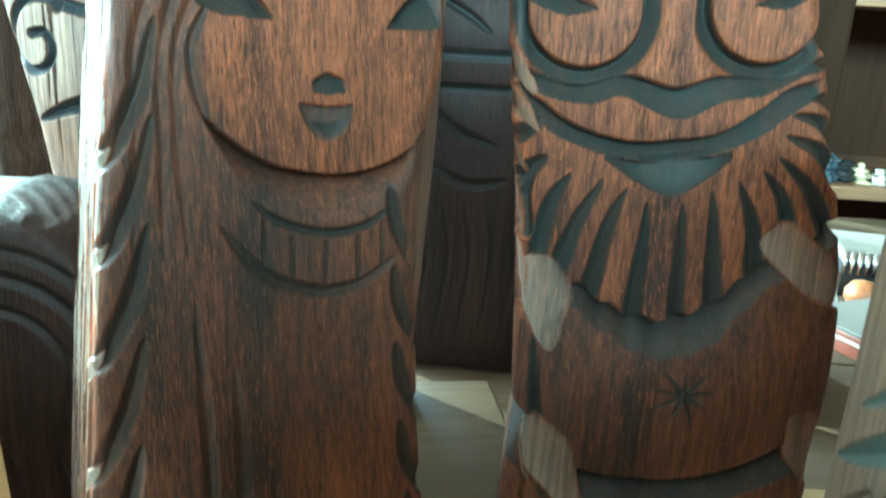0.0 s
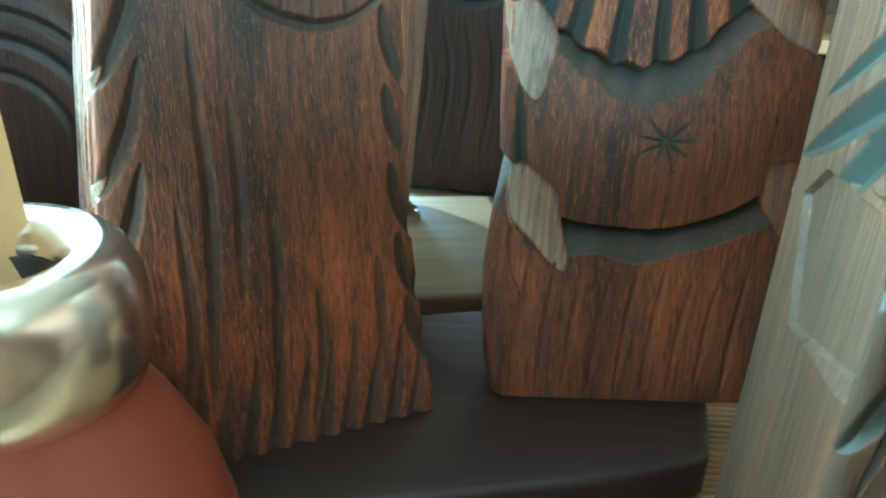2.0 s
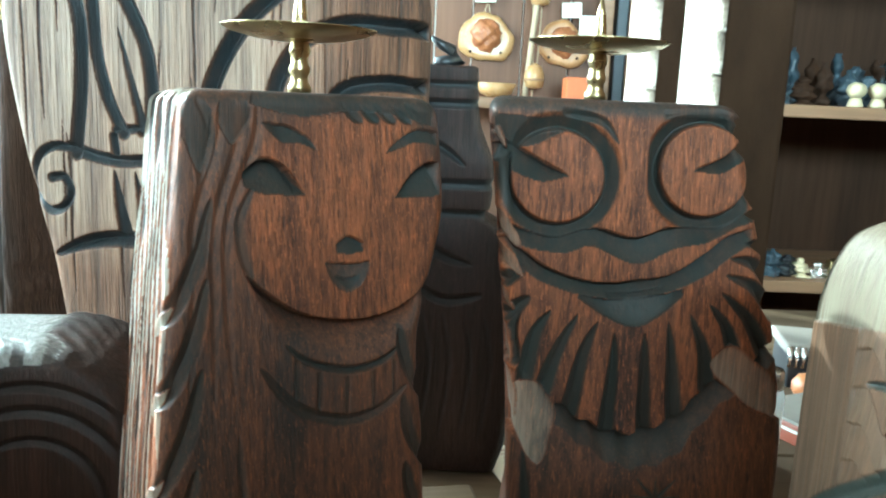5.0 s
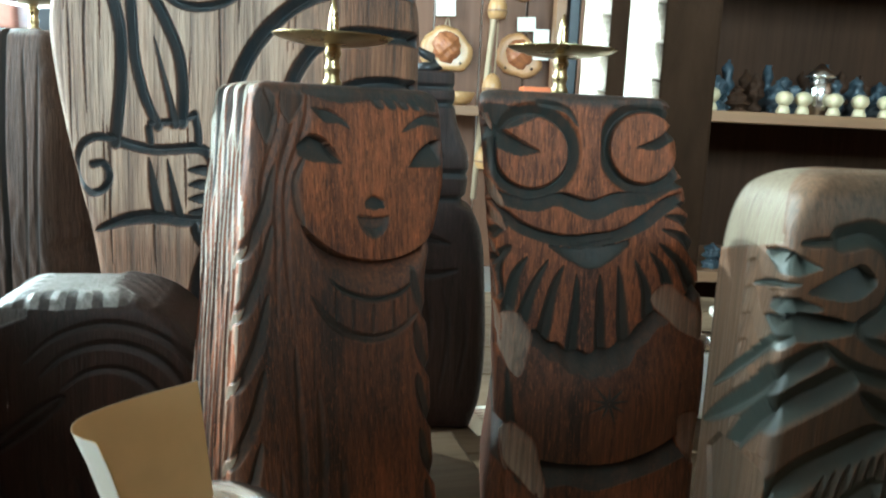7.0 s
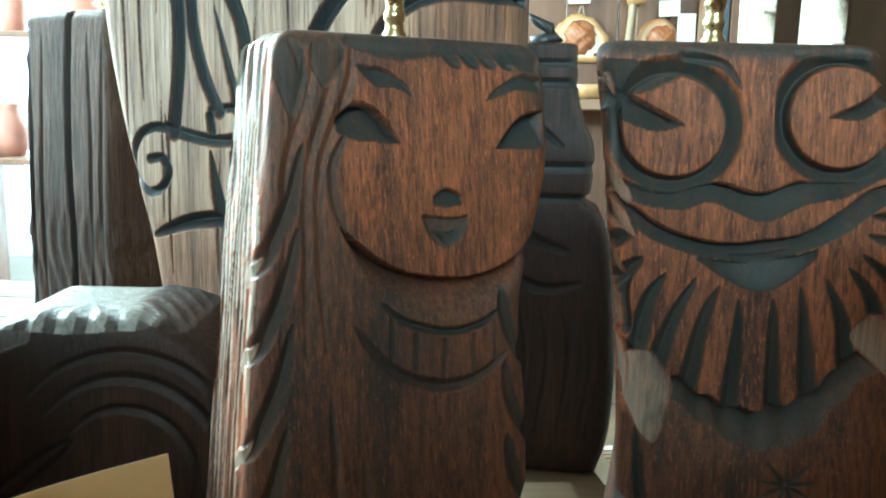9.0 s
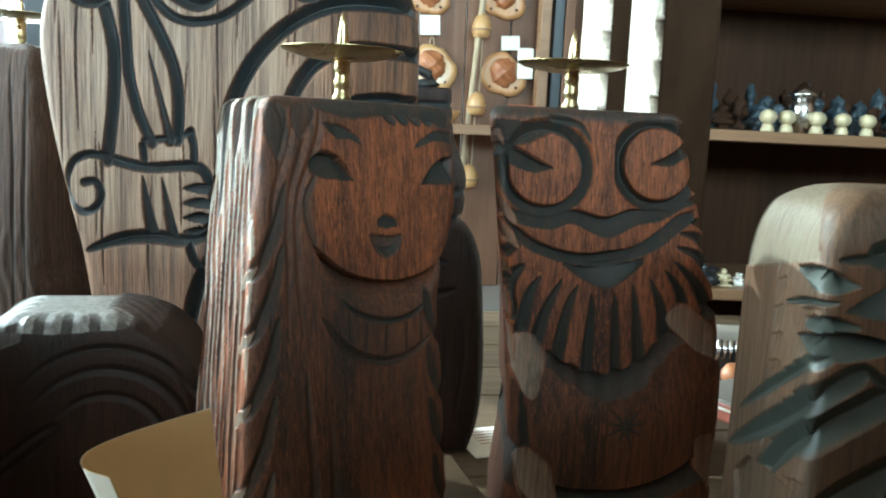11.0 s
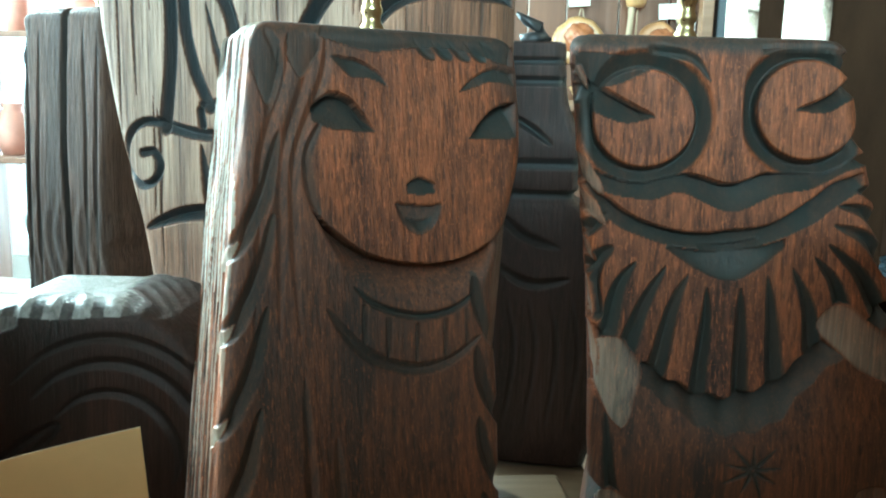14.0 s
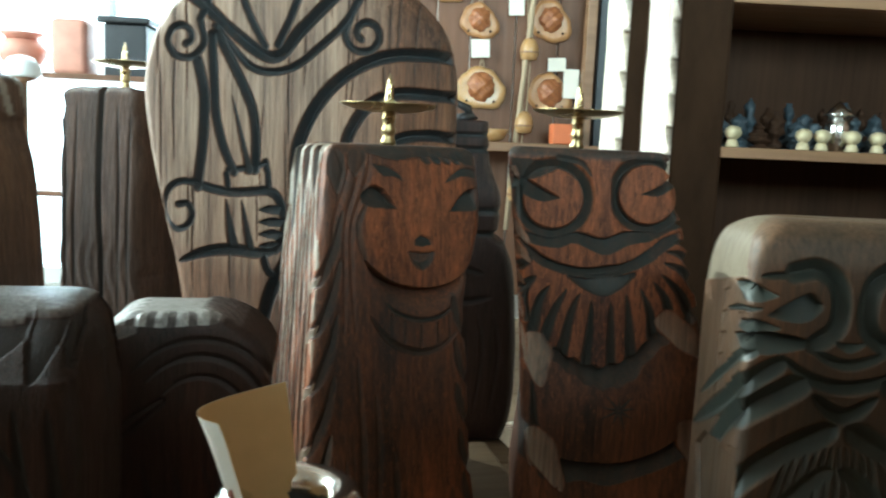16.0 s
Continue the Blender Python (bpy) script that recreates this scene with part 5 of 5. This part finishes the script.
rc = thing("shallow_case", pose(0.420, 0.715, TABLE - 0.0035, 0, 0, 24), "red-brown shallow case with a grey top", "case")
part("body", boxm(-0.055, 0.055, -0.070, 0.070, 0, 0.022, 0.002), M_VASE, rc, smooth=False)
part("top", boxm(-0.056, 0.056, -0.071, 0.071, 0.0222, 0.0262, 0.0012), M_LID, rc, "grey top board", smooth=False)
part("edge_strip", boxm(-0.0568, -0.0562, -0.068, 0.068, 0.014, 0.017), M_PAPER, rc, "white strip", smooth=False)

# ---- cabinet with small wares ----
cab = thing("display_cabinet", pose(0.95, 1.52, 0), "dark wooden cabinet with worn shelves of small wares", "cabinet")
part("side_panel", boxm(-0.47, -0.44, -0.17, 0.2, 0, 1.9, 0.003), M_CAB, cab, smooth=False)
part("side_panel", boxm(0.72, 0.75, -0.17, 0.2, 0, 1.9, 0.003), M_CAB, cab, smooth=False)
part("back_panel", boxm(-0.44, 0.72, 0.18, 0.2, 0, 1.9), M_CAB, cab, smooth=False)
part("top", boxm(-0.47, 0.75, -0.17, 0.2, 1.9, 1.93, 0.003), M_CAB, cab, smooth=False)
for z in (0.40, 0.70, 1.018, 1.325):
    part("shelf", boxm(-0.438, 0.718, -0.17, 0.178, z - 0.022, z, 0.002), M_LEDGE, cab, "worn brown shelf board", smooth=False)

rnd = random.Random(11)


def knobbly(bm, rng, h, w):
    """A small standing ornament: a lumpy turned body with a head and a crest."""
    bm.free()
    p, q, ph = rng.randint(2, 4), rng.randint(3, 6), rng.uniform(0, 6)
    prof = []
    for k in range(19):
        f = k / 18
        r = 0.42 + 0.10 * math.sin(9 * f + ph) + 0.10 * math.sin(21 * f + 2 * ph)
        prof.append((w * max(0.06, r * (1 - 0.45 * f) * (1 if f < 0.93 else 0.5)), h * f))
    return lathe(prof, 22, lambda a, z: 1 + 0.22 * math.sin(p * a + 60 * z + ph) + 0.16 * math.sin(q * a - 140 * z))


for row, y in ((0, 1.45), (1, 1.54)):
    for i in range(16):
        x = 0.60 + 0.043 * i + 0.02 * row + rnd.uniform(-0.006, 0.006)
        h, w = rnd.uniform(0.05, 0.085) + 0.03 * row, rnd.uniform(0.034, 0.046)
        ob = part("small_ornament", knobbly(bmesh.new(), rnd, h, w), M_BLUE if rnd.random() < 0.8 else M_CAB)
        ob.matrix_world = pose(x, y, 1.0182, 0, 0, rnd.uniform(0, 360))
        tagged(ob, "small slate-blue glazed ornament on a cabinet shelf", "ornament", "shelf ornaments")
for i, x in enumerate((0.604, 0.755, 0.795, 0.86, 0.915, 0.97, 1.06)):
    o = thing("ivory_ornament", pose(x, 1.385, 1.0182), "small ivory-coloured knobbed ornament on a cabinet shelf", "ornament", "ivory ornaments")
    part("base", lathe([(0.012, 0), (0.014, 0.003), (0.011, 0.012), (0.009, 0.016)], 16), M_BONE, o)
    part("knob", lathe([(0.008, 0.0162), (0.014, 0.022), (0.017, 0.030), (0.014, 0.039), (0.006, 0.044)], 20, lambda a, z: 1 + 0.10 * math.cos(3 * a)), M_BONE, o)
gl = thing("glass_ornament", pose(0.845, 1.42, 1.0182), "silvery lidded pot glinting on a cabinet shelf", "pot")
part("body", lathe([(0.016, 0), (0.024, 0.02), (0.026, 0.05), (0.020, 0.075)], 28), M_STEEL, gl)
part("lid", lathe([(0.030, 0.0755), (0.030, 0.080), (0.012, 0.095), (0.004, 0.104)], 28), M_STEEL, gl)
for i, (x, m, h) in enumerate(((0.645, M_BLUE, 0.05), (0.675, M_BLACK, 0.04), (0.70, M_BONE, 0.035), (0.735, M_STEEL, 0.028), (0.765, M_BRASS, 0.036), (0.79, M_STEEL, 0.05), (0.84, M_BONE, 0.03), (0.90, M_BLUE, 0.06))):
    ob = part("small_ornament", knobbly(bmesh.new(), rnd, h, 0.04), m)
    ob.matrix_world = pose(x, 1.40, 0.7002)
    tagged(ob, "small knobbed ornament on a low cabinet shelf", "ornament", "shelf ornaments")
rl = part("ribbed_roll", lathe([(0.016 + 0.002 * (k % 2), 0.005 * k) for k in range(26)], 20), M_BONE)
rl.matrix_world = pose(0.68, 1.40, 0.4185, 0, 90, 8)
tagged(rl, "pale ribbed roll lying on a low shelf", "roll")

# ---- plaques, bells and tags on the boards ----


def plaque(x, z, r, mat, lobes, label):
    p = thing("wall_plaque", pose(x, 1.858, z), label, "plaque", "wall plaques")
    rng = random.Random(lobes * 7 + int(x * 1000))
    ph = rng.uniform(0, 6)

    def outline(a, h):
        # broad shoulders and a blunt foot, with a hand-cut edge
        return 1 + 0.10 * math.cos(2 * a + 0.3 * ph) - 0.07 * math.sin(3 * a) + 0.025 * math.sin(7 * a + ph) + 0.012 * math.sin(13 * a)

    disc = lathe([(r, 0), (r * 1.03, 0.006), (r * 0.97, 0.014), (r * 0.80, 0.017), (r * 0.70, 0.016)], 56, outline)
    disc.transform(pose(0, 0, 0, 90))
    part("backboard", disc, M_BLOND if lobes % 2 else M_SHIELD, p)
    dome = bmesh.new()
    bmesh.ops.create_uvsphere(dome, u_segments=40, v_segments=22, radius=r * 0.66)
    for v in dome.verts:
        q = v.co / (r * 0.66)
        lump = 0.10 * math.sin(5 * q.x + ph) * math.cos(6 * q.y - ph) + 0.07 * math.sin(11 * q.y + 2 * ph) * math.cos(9 * q.x) + 0.04 * math.sin(19 * q.x + 17 * q.y)
        v.co *= 1 + lump
        v.co.z *= 0.62
        v.co.x *= 0.92
    dome.transform(pose(0, -0.012, 0.1 * r, 90))
    part("boss", dome, mat, p)
    for sx in (-0.62, 0.60):
        peg = lathe([(0.0035, 0.0150), (0.0035, 0.0185), (0.0012, 0.0195)], 12)
        peg.transform(pose(sx * r, 0, -0.55 * r, 90))
        part("peg", peg, M_CAB, p)
    loop = tube([(-0.10 * r, -0.004, 0.95 * r), (-0.02 * r, -0.003, 1.30 * r), (0.06 * r, -0.003, 1.30 * r), (0.12 * r, -0.004, 0.95 * r)], 0.0016, 6)
    part("hanging_cord", loop, M_CORD, p)
    return p


plaque(0.108, 1.312, 0.046, M_MASK, 4, "dark russet lumpy carving on a tan shield-shaped board")
plaque(0.119, 1.142, 0.058, M_MASK, 5, "lumpy russet carving on a blond shield-shaped board")
plaque(0.292, 1.320, 0.052, M_MASK, 6, "russet wooden plaque hanging on boards")
plaque(0.300, 1.135, 0.054, M_MASK, 4, "glossy orange-brown plaque hanging on boards")
plaque(0.02, 1.40, 0.05, M_MASK, 5, "lumpy russet carving on a blond shield-shaped board")
plaque(0.20, 1.43, 0.05, M_MASK, 4, "dark russet lumpy carving on a tan shield-shaped board")
for x, z, w, h in ((0.112, 1.243, 0.048, 0.046), (0.312, 1.212, 0.046, 0.034), (0.352, 1.165, 0.040, 0.075), (0.20, 1.35, 0.04, 0.04)):
    tg = part("paper_tag", boxm(-w / 2, w / 2, 0, 0.002, -h / 2, h / 2, 0.0006, 1), M_PAPER, smooth=False)
    tg.matrix_world = pose(x, 1.835, z, rnd.uniform(-6, 6), rnd.uniform(-5, 5), 0)
    tagged(tg, "cream paper tag hanging on boards", "tag", "paper tags")
for x, z in ((0.236, 1.247), (0.232, 1.062), (0.222, 0.885)):
    b = thing("wooden_bell", pose(x, 1.82, z), "blond turned wooden bell on a cord", "bell", "hanging bells")
    part("bell_body", lathe([(0.008, -0.030), (0.020, -0.027), (0.024, -0.012), (0.023, 0.004), (0.016, 0.020), (0.006, 0.027)], 28), M_BLOND, b)
    part("band", lathe([(0.0243, -0.013), (0.0249, -0.0115), (0.0249, -0.0095), (0.0243, -0.008)], 28), M_LEDGE, b)
    for dx in (-0.004, 0.005):
        part("cord", tube([(dx, 0, 0.024), (dx * 1.6, 0.01, 0.08), (dx * 2.2, 0.02, 0.16)], 0.0019, 6), M_CORD, b)
cd = part("cord_strand", tube([(0.05, -0.03, 1.95), (0.005, -0.03, 1.3), (-0.022, -0.03, 0.95), (-0.03, -0.03, 0.78)], 0.007, 8), M_CORD)
cd.matrix_world = pose(0.23, 1.85, 0)
tagged(cd, "thick hemp cord hanging before the boards", "cord")
ob = part("orange_box", boxm(-0.035, 0.035, -0.03, 0.03, 0, 0.05, 0.003), M_ORANGE, smooth=False)
ob.matrix_world = pose(0.325, 1.74, 1.0085)
tagged(ob, "small orange paper box on a narrow ledge", "box")
lg = part("wall_ledge", boxm(0.0, 0.44, -0.17, -0.001, 0.985, 1.008, 0.002), M_LEDGE, smooth=False)
lg.matrix_world = pose(0.05, 1.86, 0)
tagged(lg, "narrow brown ledge on the boards", "ledge", kind="structure")
bl = part("pale_bowl", lathe([(0.02, 0), (0.035, 0.008), (0.046, 0.03), (0.043, 0.031), (0.03, 0.010), (0.004, 0.006)], 32), M_BLOND)
bl.matrix_world = pose(0.14, 1.76, 1.0085)
tagged(bl, "blond turned bowl on a narrow ledge", "bowl")
for x0, m in ((0.372, M_LEDGE), (0.405, M_BLACK), (0.432, M_WALL)):
    po = part("door_post", boxm(0, 0.026, -0.02, 0.02, 0.0, 2.44, 0.003), m, smooth=False)
    po.matrix_world = pose(x0, 1.80, 0)
    tagged(po, "upright post beside the boards", "post", kind="structure")

# ---- things against the window ----
sh = thing("window_shelf", pose(-0.86, 1.62, 0), "brown open shelf standing before a window", "shelf")
for sx in (-0.34, 0.30):
    part("upright", boxm(sx - 0.012, sx + 0.012, -0.1, 0.1, 0, 1.10, 0.002), M_WALL, sh, smooth=False)
for z in (0.55, 0.86, 1.112):
    part("shelf_board", boxm(-0.36, 0.32, -0.11, 0.11, z - 0.012, z, 0.002), M_WALL, sh, smooth=False)
dk = thing("dark_lantern", pose(-0.695, 1.62, 1.1122), "dark square lantern on a window shelf", "lantern")
part("lantern_body", boxm(-0.045, 0.045, -0.045, 0.045, 0, 0.115, 0.004), M_BLACK, dk, smooth=False)
part("lantern_roof", boxm(-0.056, 0.056, -0.056, 0.056, 0.1155, 0.13, 0.004), M_BLACK, dk, smooth=False)
bx = part("brown_casket", boxm(-0.038, 0.038, -0.04, 0.04, 0, 0.12, 0.012, 3), M_PINK)
bx.matrix_world = pose(-0.812, 1.60, 1.1122)
tagged(bx, "brown wooden casket on a window shelf", "casket")
ur = thing("terracotta_urn", pose(-0.935, 1.62, 1.1122), "faded terracotta urn with flared rim", "urn")
part("urn_body", lathe([(0.020, 0), (0.026, 0.004), (0.050, 0.04), (0.052, 0.055), (0.034, 0.075)], 32), M_PINK, ur)
part("urn_rim", lathe([(0.030, 0.0752), (0.042, 0.084), (0.046, 0.09), (0.030, 0.092)], 32), M_PINK, ur)
dm = thing("domed_jar", pose(-0.85, 1.43, 0.995), "white domed jar on a slim stand", "jar")
part("dome", lathe([(0.036, 0.10), (0.037, 0.106), (0.034, 0.124), (0.022, 0.139), (0.004, 0.144)], 32), M_WHITE, dm)
part("stand", lathe([(0.05, -0.9948), (0.05, -0.985), (0.009, -0.97), (0.009, 0.09), (0.030, 0.0995)], 20), M_LEDGE, dm)
for i, (x, z, h, r, m) in enumerate(((-1.10, 0.8602, 0.11, 0.04, M_PINK), (-0.98, 0.8602, 0.09, 0.05, M_WALL), (-0.72, 0.8602, 0.12, 0.035, M_BONE), (-0.62, 0.8602, 0.10, 0.04, M_PINK), (-1.08, 1.1122, 0.16, 0.03, M_PINK))):
    o = part("clay_pot", lathe([(r * 0.6, 0), (r * 0.95, h * 0.25), (r, h * 0.5), (r * 0.7, h * 0.8), (r * 0.5, h * 0.88), (r * 0.62, h)], 28), m)
    o.matrix_world = pose(x, 1.62, z)
    tagged(o, "clay pot on a window shelf", "pot", "window shelf pots")
